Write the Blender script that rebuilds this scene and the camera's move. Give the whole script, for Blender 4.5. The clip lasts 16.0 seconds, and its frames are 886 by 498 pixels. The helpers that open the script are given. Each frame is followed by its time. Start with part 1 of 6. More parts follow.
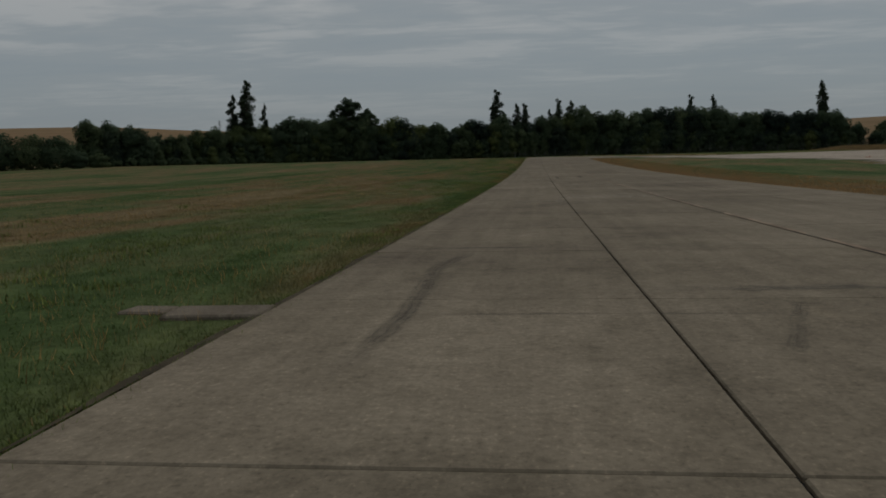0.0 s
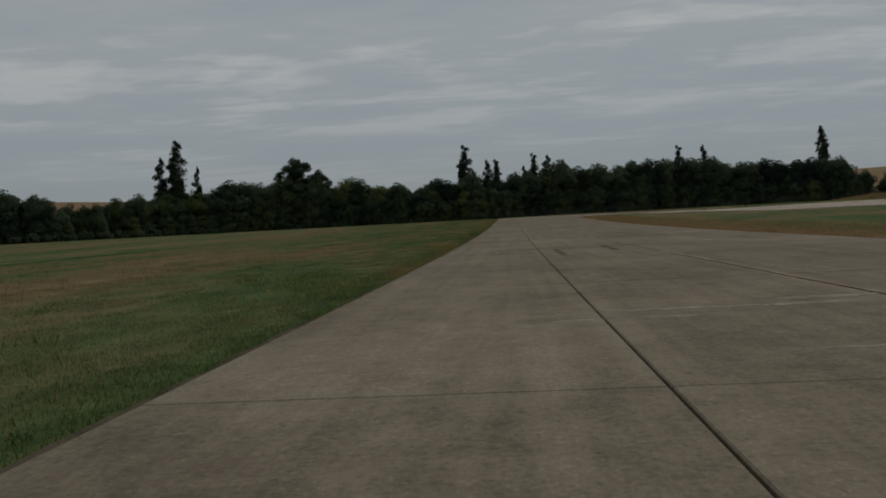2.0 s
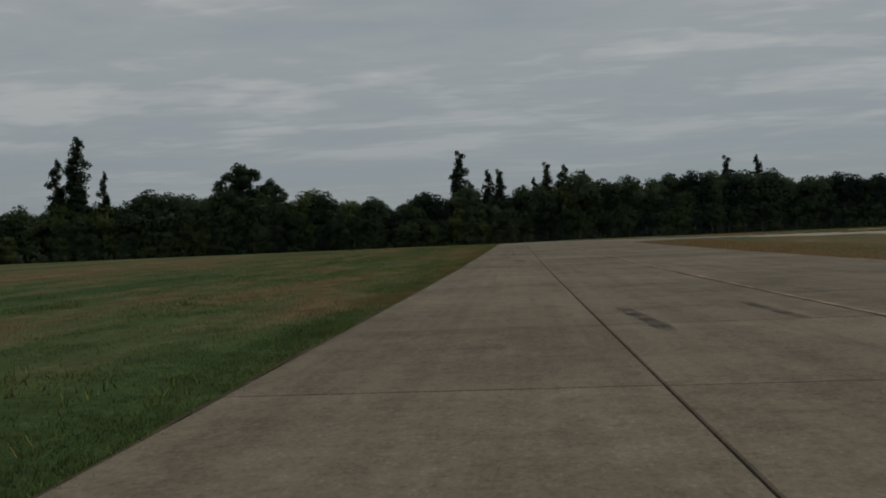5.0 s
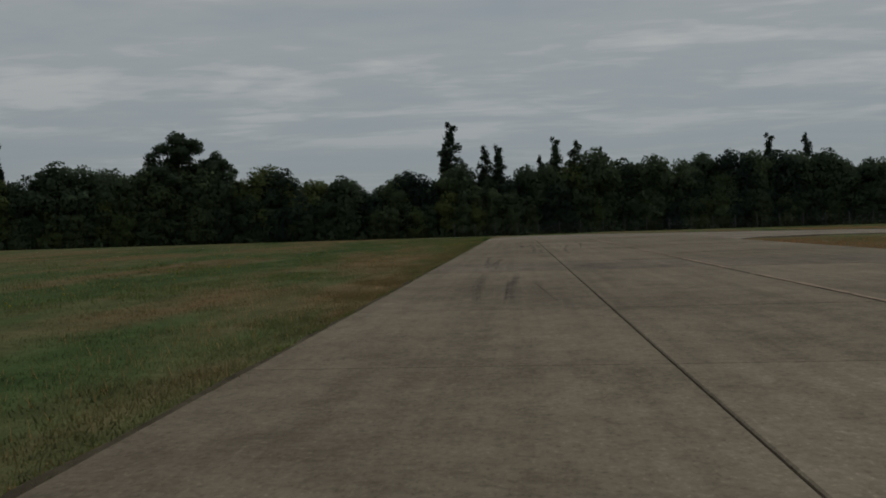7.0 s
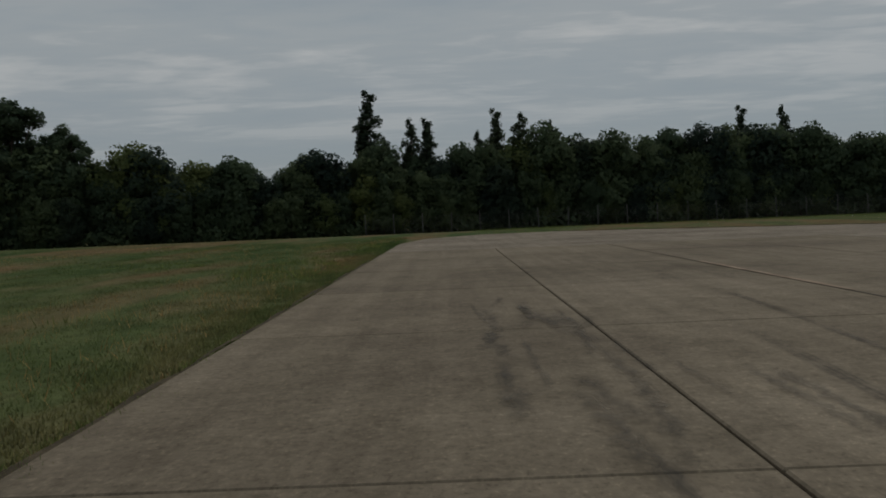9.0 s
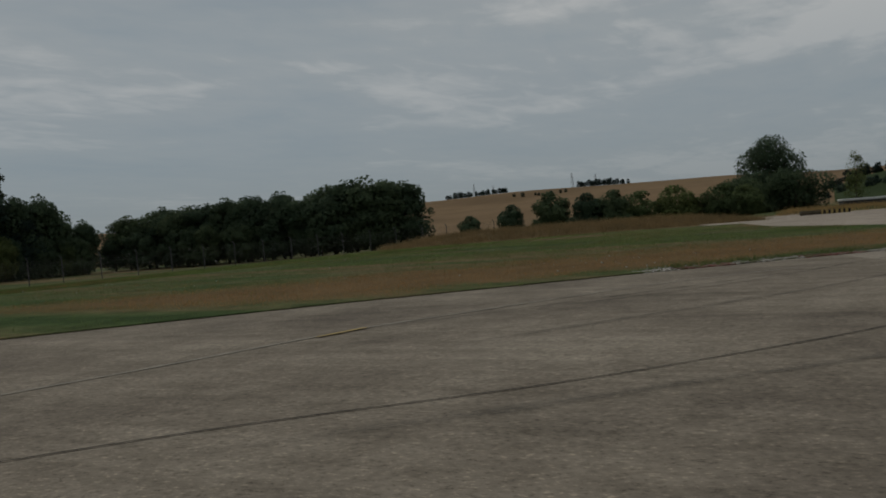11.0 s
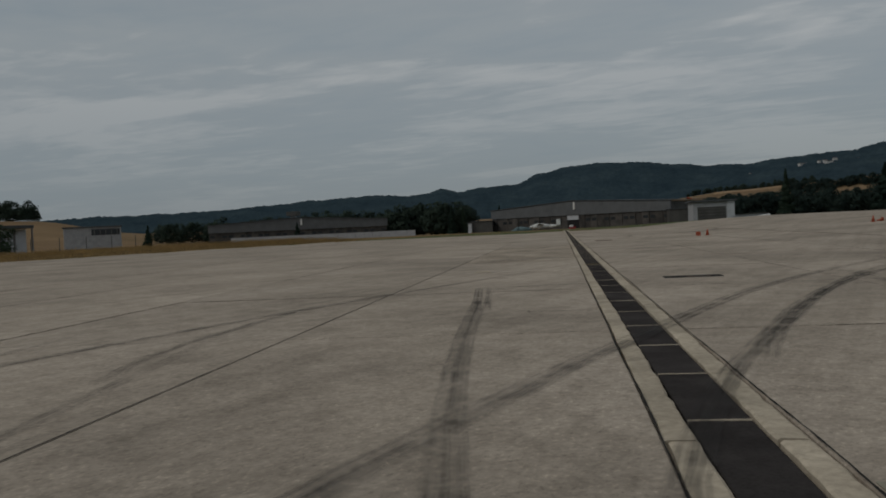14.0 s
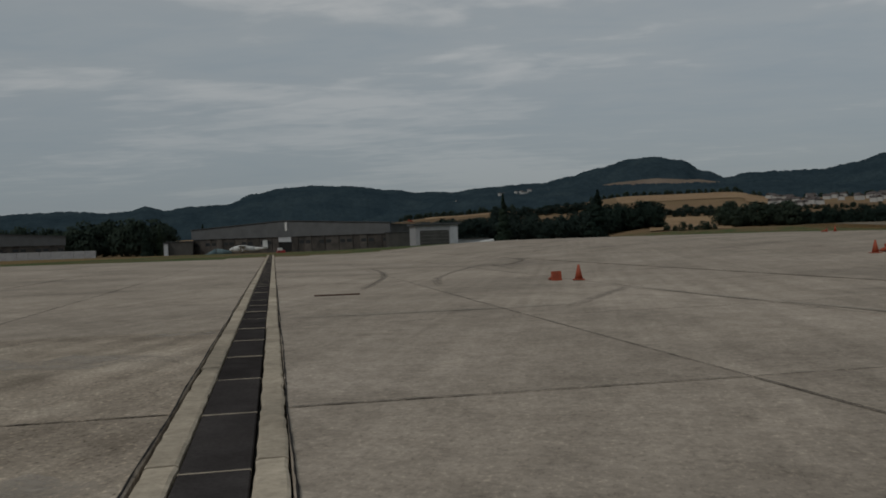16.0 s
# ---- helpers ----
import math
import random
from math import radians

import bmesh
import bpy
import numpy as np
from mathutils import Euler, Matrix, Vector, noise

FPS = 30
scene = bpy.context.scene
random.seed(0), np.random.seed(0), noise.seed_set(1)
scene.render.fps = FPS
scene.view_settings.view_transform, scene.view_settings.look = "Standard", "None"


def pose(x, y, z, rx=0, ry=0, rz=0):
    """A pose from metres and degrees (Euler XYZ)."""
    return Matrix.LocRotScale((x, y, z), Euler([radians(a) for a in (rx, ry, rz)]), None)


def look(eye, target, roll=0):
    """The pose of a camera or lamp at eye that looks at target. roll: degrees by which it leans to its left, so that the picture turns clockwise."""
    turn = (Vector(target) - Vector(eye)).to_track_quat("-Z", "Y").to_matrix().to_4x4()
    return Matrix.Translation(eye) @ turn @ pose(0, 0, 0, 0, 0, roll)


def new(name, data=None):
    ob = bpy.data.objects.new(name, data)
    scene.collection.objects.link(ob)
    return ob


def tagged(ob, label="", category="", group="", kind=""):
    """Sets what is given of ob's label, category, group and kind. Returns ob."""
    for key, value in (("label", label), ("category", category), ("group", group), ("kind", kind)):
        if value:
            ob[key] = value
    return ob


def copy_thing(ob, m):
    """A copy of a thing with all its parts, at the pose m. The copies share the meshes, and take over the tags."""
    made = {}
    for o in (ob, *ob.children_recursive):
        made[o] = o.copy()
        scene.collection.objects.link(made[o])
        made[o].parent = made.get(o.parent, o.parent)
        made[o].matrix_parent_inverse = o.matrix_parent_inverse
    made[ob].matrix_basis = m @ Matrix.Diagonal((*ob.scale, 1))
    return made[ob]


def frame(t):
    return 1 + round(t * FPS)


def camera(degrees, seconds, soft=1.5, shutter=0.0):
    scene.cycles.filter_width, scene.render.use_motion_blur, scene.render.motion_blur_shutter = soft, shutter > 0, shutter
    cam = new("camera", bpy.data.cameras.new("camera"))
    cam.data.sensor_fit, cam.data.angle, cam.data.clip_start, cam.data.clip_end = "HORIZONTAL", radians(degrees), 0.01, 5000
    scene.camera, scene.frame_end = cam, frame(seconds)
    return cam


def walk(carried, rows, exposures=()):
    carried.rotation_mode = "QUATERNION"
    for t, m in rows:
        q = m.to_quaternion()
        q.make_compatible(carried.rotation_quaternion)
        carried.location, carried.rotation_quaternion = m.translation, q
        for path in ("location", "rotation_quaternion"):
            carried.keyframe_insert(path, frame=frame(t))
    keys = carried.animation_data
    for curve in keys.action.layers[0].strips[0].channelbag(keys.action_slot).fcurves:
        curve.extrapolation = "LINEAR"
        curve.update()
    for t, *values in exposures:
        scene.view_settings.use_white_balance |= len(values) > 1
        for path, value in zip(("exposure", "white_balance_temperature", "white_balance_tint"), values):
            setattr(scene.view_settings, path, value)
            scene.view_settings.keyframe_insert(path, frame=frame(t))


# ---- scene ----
cam = camera(55.82, 16.0, soft=1.8)
PATH = [
    (0.0, pose(2.633, -0.001, 3.618, 83.038, 1.421, 6.294)),
    (0.5, pose(2.209, 9.581, 3.337, 82.497, 2.099, 7.251)),
    (1.0, pose(2.277, 19.917, 3.065, 84.055, 2.478, 6.334)),
    (1.5, pose(2.543, 31.010, 2.680, 87.832, 2.825, 3.047)),
    (2.0, pose(2.723, 41.945, 2.446, 87.426, 3.088, 4.607)),
    (2.5, pose(2.765, 52.701, 2.246, 89.560, 3.029, 4.884)),
    (3.0, pose(2.718, 63.453, 2.095, 90.258, 3.146, 4.874)),
    (3.5, pose(2.738, 74.393, 1.911, 90.001, 2.933, 4.934)),
    (4.0, pose(2.660, 85.743, 1.769, 89.836, 2.697, 5.004)),
    (4.5, pose(2.598, 97.665, 1.615, 90.065, 2.457, 5.650)),
    (5.0, pose(2.577, 109.316, 1.544, 89.144, 2.482, 5.016)),
    (7.5, pose(2.305, 163.281, 1.264, 87.984, 1.523, 5.329)),
    (8.0, pose(2.169, 173.030, 1.253, 87.239, 1.450, 5.624)),
    (8.5, pose(2.155, 182.158, 1.223, 87.668, 1.841, 2.895)),
    (9.2, pose(2.519, 194.266, 1.280, 87.594, 2.613, -1.234)),
    (9.8, pose(4.299, 203.358, 1.280, 87.531, 3.274, -13.251)),
    (10.3, pose(7.361, 209.580, 1.280, 87.478, 3.825, -29.243)),
    (10.8, pose(11.807, 213.920, 1.309, 87.425, 4.377, -50.671)),
    (11.0, pose(14.017, 214.652, 1.297, 88.783, 4.350, -61.412)),
    (11.2, pose(16.199, 215.291, 1.340, 86.528, 4.114, -72.025)),
    (11.5, pose(20.000, 215.770, 1.450, 87.421, 4.226, -84.849)),
    (12.0, pose(27.200, 214.850, 1.490, 84.650, 3.290, -107.830)),
    (12.5, pose(33.682, 211.066, 1.599, 83.912, 3.021, -129.205)),
    (13.0, pose(39.459, 205.167, 1.382, 83.687, 2.223, -144.114)),
    (13.5, pose(44.326, 197.219, 1.330, 86.217, 2.237, -150.830)),
    (13.7, pose(46.060, 194.155, 1.350, 87.000, 2.400, -152.300)),
    (14.0, pose(48.432, 189.883, 1.360, 88.577, 2.631, -151.559)),
    (14.5, pose(52.162, 182.533, 1.318, 88.619, 3.126, -153.058)),
    (15.0, pose(55.686, 174.074, 1.315, 88.973, 3.093, -157.032)),
    (15.5, pose(58.405, 164.828, 1.337, 88.667, 3.014, -163.382)),
    (16.0, pose(59.754, 155.748, 1.320, 89.390, 1.689, -170.983)),
]
walk(cam, PATH, [(0.0, -0.10, 6500, 10), (1.0, 0.03, 6500, 10), (2.0, 0.09, 6520, 10), (5.0, 0.10, 6550, 10), (8.5, 0.08, 6520, 10), (10.8, 0.03, 6480, 9.5), (12.0, -0.08, 6430, 9), (12.6, -0.16, 6400, 9), (14.0, -0.14, 6380, 9), (16.0, -0.12, 6380, 9)])

# ---- world and sun ----
world = bpy.data.worlds.new("world")
scene.world = world
world.use_nodes = True


def build_sky():
    nt = world.node_tree
    nt.nodes.clear()
    N, L = nt.nodes.new, nt.links.new
    out = N("ShaderNodeOutputWorld")
    sky = N("ShaderNodeTexSky")
    sky.sky_type = "NISHITA"
    sky.sun_disc = False
    sky.sun_elevation = radians(48)
    sky.sun_rotation = radians(205)
    bg1 = N("ShaderNodeBackground")
    bg1.inputs[1].default_value = 0.08
    L(sky.outputs[0], bg1.inputs[0])
    # a layered cloud deck seen in perspective: direction divided by its height
    tc = N("ShaderNodeTexCoord")
    sep = N("ShaderNodeSeparateXYZ")
    L(tc.outputs["Generated"], sep.inputs[0])
    up = N("ShaderNodeMath"); up.operation = "MAXIMUM"; up.inputs[1].default_value = 0.0
    L(sep.outputs[2], up.inputs[0])
    add = N("ShaderNodeMath"); add.operation = "ADD"; add.inputs[1].default_value = 0.05
    L(up.outputs[0], add.inputs[0])
    dx = N("ShaderNodeMath"); dx.operation = "DIVIDE"
    dy = N("ShaderNodeMath"); dy.operation = "DIVIDE"
    L(sep.outputs[0], dx.inputs[0]); L(add.outputs[0], dx.inputs[1])
    L(sep.outputs[1], dy.inputs[0]); L(add.outputs[0], dy.inputs[1])
    com = N("ShaderNodeCombineXYZ")
    L(dx.outputs[0], com.inputs[0]); L(dy.outputs[0], com.inputs[1])
    mp = N("ShaderNodeMapping")
    mp.inputs["Scale"].default_value = (0.5, 0.9, 1.0)
    mp.inputs["Rotation"].default_value = (0, 0, radians(-6))
    L(com.outputs[0], mp.inputs["Vector"])
    n1 = N("ShaderNodeTexNoise")
    n1.inputs["Scale"].default_value = 0.8
    n1.inputs["Detail"].default_value = 7
    n1.inputs["Roughness"].default_value = 0.55
    n1.inputs["Distortion"].default_value = 0.5
    L(mp.outputs[0], n1.inputs["Vector"])
    n2 = N("ShaderNodeTexNoise")
    n2.inputs["Scale"].default_value = 1.0
    n2.inputs["Detail"].default_value = 8
    n2.inputs["Roughness"].default_value = 0.55
    n2.inputs["Distortion"].default_value = 0.4
    # flat layers lying one above the other all round the sky
    lay = N("ShaderNodeMapping")
    lay.inputs["Scale"].default_value = (2.4, 2.4, 15.0)
    L(tc.outputs["Generated"], lay.inputs["Vector"])
    L(lay.outputs[0], n2.inputs["Vector"])
    calm = N("ShaderNodeMath"); calm.operation = "MULTIPLY_ADD"; calm.inputs[1].default_value = 0.6; calm.inputs[2].default_value = 0.2
    L(n1.outputs[0], calm.inputs[0])
    mixn = N("ShaderNodeMath"); mixn.operation = "MULTIPLY_ADD"; mixn.inputs[1].default_value = 0.6
    L(n2.outputs[0], mixn.inputs[0]); L(calm.outputs[0], mixn.inputs[2])
    fine = N("ShaderNodeTexNoise")
    fine.inputs["Scale"].default_value = 5.5
    fine.inputs["Detail"].default_value = 6
    fine.inputs["Roughness"].default_value = 0.5
    fine.inputs["Distortion"].default_value = 0.8
    L(mp.outputs[0], fine.inputs["Vector"])
    veil = N("ShaderNodeMath"); veil.operation = "MULTIPLY_ADD"; veil.inputs[1].default_value = 0.2
    L(fine.outputs[0], veil.inputs[0]); L(mixn.outputs[0], veil.inputs[2])
    cr = N("ShaderNodeValToRGB")
    e = cr.color_ramp.elements
    e[0].position, e[0].color = 0.62, (0.242, 0.284, 0.310, 1)
    e[1].position, e[1].color = 1.28, (0.440, 0.444, 0.432, 1)
    m = e.new(0.90); m.color = (0.316, 0.338, 0.342, 1)
    L(veil.outputs[0], cr.inputs[0])
    # the deck thins into a blue-grey band of distance at the horizon
    hr = N("ShaderNodeMapRange")
    hr.inputs["From Min"].default_value, hr.inputs["From Max"].default_value = -0.02, 0.22
    L(sep.outputs[2], hr.inputs[0])
    mx = N("ShaderNodeMix"); mx.data_type = "RGBA"
    L(hr.outputs[0], mx.inputs[0])
    mx.inputs[6].default_value = (0.198, 0.232, 0.262, 1)
    L(cr.outputs[0], mx.inputs[7])
    bg2 = N("ShaderNodeBackground")
    bg2.inputs[1].default_value = 0.92
    L(mx.outputs[2], bg2.inputs[0])
    s = N("ShaderNodeMixShader")
    s.inputs[0].default_value = 0.9
    L(bg1.outputs[0], s.inputs[1]); L(bg2.outputs[0], s.inputs[2])
    L(s.outputs[0], out.inputs[0])


build_sky()
sun_data = bpy.data.lights.new("sun", "SUN")
sun_data.energy = 0.8
sun_data.angle = radians(12)
sun_data.color = (1.0, 0.95, 0.88)
sun = new("sun", sun_data)
sun.matrix_basis = look((0, 0, 50), (-60, -80, -50))

# ---- plan ----
DRAIN_ANGLE = radians(-159.510)
DRAIN_X, DRAIN_Y = 38.773, 212.945
CA, SA = math.cos(DRAIN_ANGLE), math.sin(DRAIN_ANGLE)


def uv(u, v):
    """Apron axes to world: u to the right of the drain, v along it."""
    return DRAIN_X + CA * u - SA * v, DRAIN_Y + SA * u + CA * v


def ss(a, b, x):
    t = min(1.0, max(0.0, (x - a) / (b - a)))
    return t * t * (3 - 2 * t)


def lerp(a, b, t):
    return a + (b - a) * t


def table(rows, x):
    """Piecewise smooth interpolation in a short table of (x, value)."""
    if x <= rows[0][0]:
        return rows[0][1]
    for (x0, y0), (x1, y1) in zip(rows, rows[1:]):
        if x <= x1:
            return lerp(y0, y1, ss(x0, x1, x))
    return rows[-1][1]


def grade(y):
    """The long sag of the taxiway."""
    return 0.5 * 1.63e-4 * max(0.0, 165.0 - max(y, -2.0)) ** 2


HILLS = [(-180, 2.3), (-177, 2.5), (-171, 2.5), (-167, 1.9), (-160, 1.9), (-150, 1.3), (-60, 2.0), (-34, 2.05), (-24, 1.65), (-8, 0.9), (10, 1.0), (22, 1.55), (38, 1.5),
         (56, 2.0), (64, 2.35), (75, 2.25), (84, 1.95), (100, 1.9), (111, 2.3), (122, 1.75), (130, 0.7), (150, 0.5), (165, 1.3), (170, 1.75), (175, 2.0), (180, 2.3)]
HILL_AT = [(-180, 1500), (70, 1400), (111, 1050), (121, 1050), (132, 1500), (180, 1500)]
# the near grain hill, by bearing from the bend
NEAR_HILL = [(81, 0.0), (85, 0.45), (88.5, 1.5), (92, 2.3), (97, 2.75), (103, 2.65), (111, 1.95), (118, 1.0), (126, 0.0)]


def height(x, y):
    g = grade(y)
    z = g
    if x > 15 and y < 206:
        crest = table([(-60, 0.2), (-15, 0.5), (58, 1.08), (93, 1.05), (178, 0.28), (206, 0.0)], y)
        z = lerp(g, crest, ss(15, 38, x))
        u = CA * (x - DRAIN_X) + SA * (y - DRAIN_Y)
        z *= ss(6, 34, u)
    z += 0.45 * ss(122.5, 128, x) * ss(60, 90, y) * ss(240, 228, y)
    if y > 236:
        z -= 2.2 * ss(240, 345, y)
    cx, cy = x - 40.0, y - 130.0
    r = math.hypot(cx, cy)
    z -= 3.0 * ss(120, 300, r) * ss(60, -60, y) * ss(30, 70, x)
    if r > 380:
        b = math.degrees(math.atan2(cx, cy))
        e = table(HILLS, b)
        far = table(HILL_AT, b)
        rise = math.tan(radians(e)) * far * ss(390, far, r)
        qx, qy = x - 28.0, y - 215.0
        s = math.hypot(qx, qy)
        rise = max(rise, math.tan(radians(table(NEAR_HILL, math.degrees(math.atan2(qx, qy))))) * 660.0 * ss(390, 660, s) * ss(1000, 700, s))
        z += rise + ss(450, 900, r) * 5.0 * noise.noise(Vector((x * 0.003, y * 0.003, 0)))
    return z


def slope_pose(x, y, lift=0.0, turn=0.0):
    """A pose on the ground at x, y, lying in its slope, turned about the upright."""
    d = 1.5
    n = Vector((height(x - d, y) - height(x + d, y), height(x, y - d) - height(x, y + d), 2 * d)).normalized()
    q = Vector((0, 0, 1)).rotation_difference(n)
    return Matrix.Translation((x, y, height(x, y) + lift)) @ q.to_matrix().to_4x4() @ Matrix.Rotation(turn, 4, "Z")


# ---- materials ----
def shader(name, rough=0.8, metal=0.0, spec=0.3):
    m = bpy.data.materials.new(name)
    m.use_nodes = True
    nt = m.node_tree
    b = nt.nodes["Principled BSDF"]
    b.inputs["Roughness"].default_value = rough
    b.inputs["Metallic"].default_value = metal
    b.inputs["Specular IOR Level"].default_value = spec
    return m, nt, b


def noise_node(nt, scale, detail=4, rough=0.55, stretch=(1, 1, 1), local=False, turn=0.0):
    if local:
        src = nt.nodes.new("ShaderNodeTexCoord").outputs["Object"]
    else:
        src = nt.nodes.new("ShaderNodeNewGeometry").outputs["Position"]
    mp = nt.nodes.new("ShaderNodeMapping")
    mp.inputs["Scale"].default_value = stretch
    mp.inputs["Rotation"].default_value = (0, 0, turn)
    nt.links.new(src, mp.inputs["Vector"])
    n = nt.nodes.new("ShaderNodeTexNoise")
    n.inputs["Scale"].default_value = scale
    n.inputs["Detail"].default_value = detail
    n.inputs["Roughness"].default_value = rough
    nt.links.new(mp.outputs[0], n.inputs["Vector"])
    return n.outputs[0]


def ramp(nt, fac, stops):
    r = nt.nodes.new("ShaderNodeValToRGB")
    e = r.color_ramp.elements
    e[0].position, e[0].color = stops[0][0], (*stops[0][1], 1)
    e[1].position, e[1].color = stops[-1][0], (*stops[-1][1], 1)
    for p, c in stops[1:-1]:
        k = e.new(p)
        k.color = (*c, 1)
    nt.links.new(fac, r.inputs[0])
    return r.outputs[0]


def mixc(nt, fac, a, b, how="MIX"):
    n = nt.nodes.new("ShaderNodeMix")
    n.data_type = "RGBA"
    n.blend_type = how
    for s, v in ((n.inputs[0], fac), (n.inputs[6], a), (n.inputs[7], b)):
        if isinstance(v, (int, float)):
            s.default_value = v
        elif isinstance(v, tuple):
            s.default_value = (*v, 1)
        else:
            nt.links.new(v, s)
    return n.outputs[2]


def bump(nt, b, fac, strength=0.3, dist=0.01):
    n = nt.nodes.new("ShaderNodeBump")
    n.inputs["Strength"].default_value = strength
    n.inputs["Distance"].default_value = dist
    nt.links.new(fac, n.inputs["Height"])
    nt.links.new(n.outputs[0], b.inputs["Normal"])


def object_random(nt):
    return nt.nodes.new("ShaderNodeObjectInfo").outputs["Random"]


def stained(name, base, dark, light, grain=14.0, patch=0.35, rough=0.85, vary=0.16, streak=0.0, turn=0.0, spec=0.25, relief=0.4, fleck=0.0):
    """A mineral surface: broad stains, fine grain, pale and dark flecks, each piece a little different."""
    m, nt, b = shader(name, rough, 0, spec)
    big = noise_node(nt, patch, 6, 0.62)
    col = ramp(nt, big, [(0.28, dark), (0.5, base), (0.74, light)])
    fine = noise_node(nt, grain, 5, 0.7)
    col = mixc(nt, 0.6, col, ramp(nt, fine, [(0.25, (0.5, 0.5, 0.5)), (0.55, (1, 1, 1)), (0.8, (1.25, 1.25, 1.25))]), "MULTIPLY")
    mid = noise_node(nt, 2.3, 5, 0.65)
    col = mixc(nt, 0.55, col, ramp(nt, mid, [(0.3, (0.68, 0.67, 0.65)), (0.6, (1.06, 1.06, 1.05))]), "MULTIPLY")
    if streak:
        st = noise_node(nt, 1.0, 5, 0.65, (2.6, 0.07, 1), turn=turn)
        col = mixc(nt, streak, col, ramp(nt, st, [(0.3, (0.66, 0.65, 0.64)), (0.62, (1.1, 1.1, 1.1))]), "MULTIPLY")
        # scaled, worn lumps and damp blotches
        bl = noise_node(nt, 0.8, 6, 0.72, (1.0, 0.6, 1), turn=turn)
        col = mixc(nt, streak, col, ramp(nt, bl, [(0.36, (0.66, 0.66, 0.65)), (0.47, (0.98, 0.98, 0.98)), (0.62, (1.0, 1.0, 1.0)), (0.72, (1.2, 1.18, 1.14))]), "MULTIPLY")
    if fleck:
        fl = noise_node(nt, 34.0, 3, 0.6, (1.0, 0.6, 1), turn=turn)
        col = mixc(nt, fleck, col, ramp(nt, fl, [(0.30, (0.42, 0.41, 0.4)), (0.42, (0.95, 0.95, 0.95)), (0.58, (1, 1, 1)), (0.70, (1.75, 1.72, 1.65))]), "MULTIPLY")
        f2 = noise_node(nt, 7.0, 4, 0.65, (1.0, 0.4, 1), turn=turn)
        col = mixc(nt, fleck * 0.4, col, ramp(nt, f2, [(0.32, (0.6, 0.6, 0.58)), (0.47, (1, 1, 1)), (0.62, (1, 1, 1)), (0.72, (1.3, 1.28, 1.24))]), "MULTIPLY")
    if vary:
        col = mixc(nt, 1.0, col, ramp(nt, object_random(nt), [(0, (1 - vary,) * 3), (1, (1 + vary * 0.7,) * 3)]), "MULTIPLY")
    nt.links.new(col, b.inputs["Base Color"])
    bump(nt, b, fine, relief, 0.006)
    return m


def plain(name, color, rough=0.6, metal=0.0, wear=0.25, scale=3.0, spec=0.3):
    m, nt, b = shader(name, rough, metal, spec)
    f = noise_node(nt, scale, 5, 0.6)
    d = tuple(c * (1 - wear) for c in color)
    l = tuple(min(1, c * (1 + wear * 0.5)) for c in color)
    nt.links.new(ramp(nt, f, [(0.3, d), (0.65, l)]), b.inputs["Base Color"])
    bump(nt, b, f, 0.15, 0.004)
    return m


M_TAXI = stained("taxiway concrete", (0.209, 0.175, 0.129), (0.146, 0.119, 0.090), (0.260, 0.219, 0.165), patch=0.16, streak=0.5, vary=0.08, fleck=0.45, spec=0.06, rough=0.95)
M_APRON = stained("apron concrete", (0.392, 0.333, 0.272), (0.280, 0.238, 0.195), (0.480, 0.410, 0.340), patch=0.2, streak=0.4, turn=0.35, vary=0.07, fleck=0.45, spec=0.06, rough=0.95)
M_SCALED = stained("scaled weathered apron concrete", (0.378, 0.317, 0.252), (0.258, 0.213, 0.168), (0.510, 0.438, 0.356), grain=18, patch=0.5, streak=0.75, turn=0.35, vary=0.07, relief=0.9, fleck=0.9, spec=0.06, rough=0.95)
M_JOINED = stained("weathered bend concrete", (0.269, 0.232, 0.186), (0.192, 0.165, 0.133), (0.336, 0.292, 0.238), patch=0.25, streak=0.45, turn=0.35, vary=0.06, fleck=0.6, spec=0.06, rough=0.95)
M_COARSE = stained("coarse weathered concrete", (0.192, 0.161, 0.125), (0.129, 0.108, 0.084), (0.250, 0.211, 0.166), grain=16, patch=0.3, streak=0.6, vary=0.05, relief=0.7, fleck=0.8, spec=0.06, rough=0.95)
M_ASPHALT = stained("worn exposed-aggregate pavement", (0.240, 0.204, 0.160), (0.155, 0.130, 0.104), (0.318, 0.274, 0.217), grain=16, patch=0.3, vary=0.0, relief=0.7, streak=0.5, turn=0.9, fleck=0.8, spec=0.06, rough=0.95)
M_PATCH = stained("grey-green repair mortar", (0.345, 0.318, 0.252), (0.270, 0.248, 0.198), (0.400, 0.365, 0.292), patch=0.6, vary=0, spec=0.05)
M_BED = stained("joint filler", (0.022, 0.02, 0.018), (0.014, 0.013, 0.012), (0.035, 0.03, 0.026), vary=0)
M_PALE = stained("pale concrete", (0.440, 0.376, 0.292), (0.290, 0.250, 0.196), (0.560, 0.480, 0.375), patch=0.9, vary=0.12, spec=0.03)
M_TAR = stained("tar", (0.035, 0.032, 0.03), (0.02, 0.019, 0.018), (0.07, 0.064, 0.058), vary=0, spec=0.03)
M_GRATE = stained("cast drain cover", (0.050, 0.045, 0.044), (0.036, 0.032, 0.031), (0.072, 0.065, 0.062), grain=40, patch=1.0, vary=0.2, spec=0.0, rough=1.0)
M_LID = stained("worn iron lid", (0.046, 0.042, 0.037), (0.031, 0.028, 0.025), (0.068, 0.062, 0.055), grain=50, patch=2.0, vary=0.1, spec=0.1)
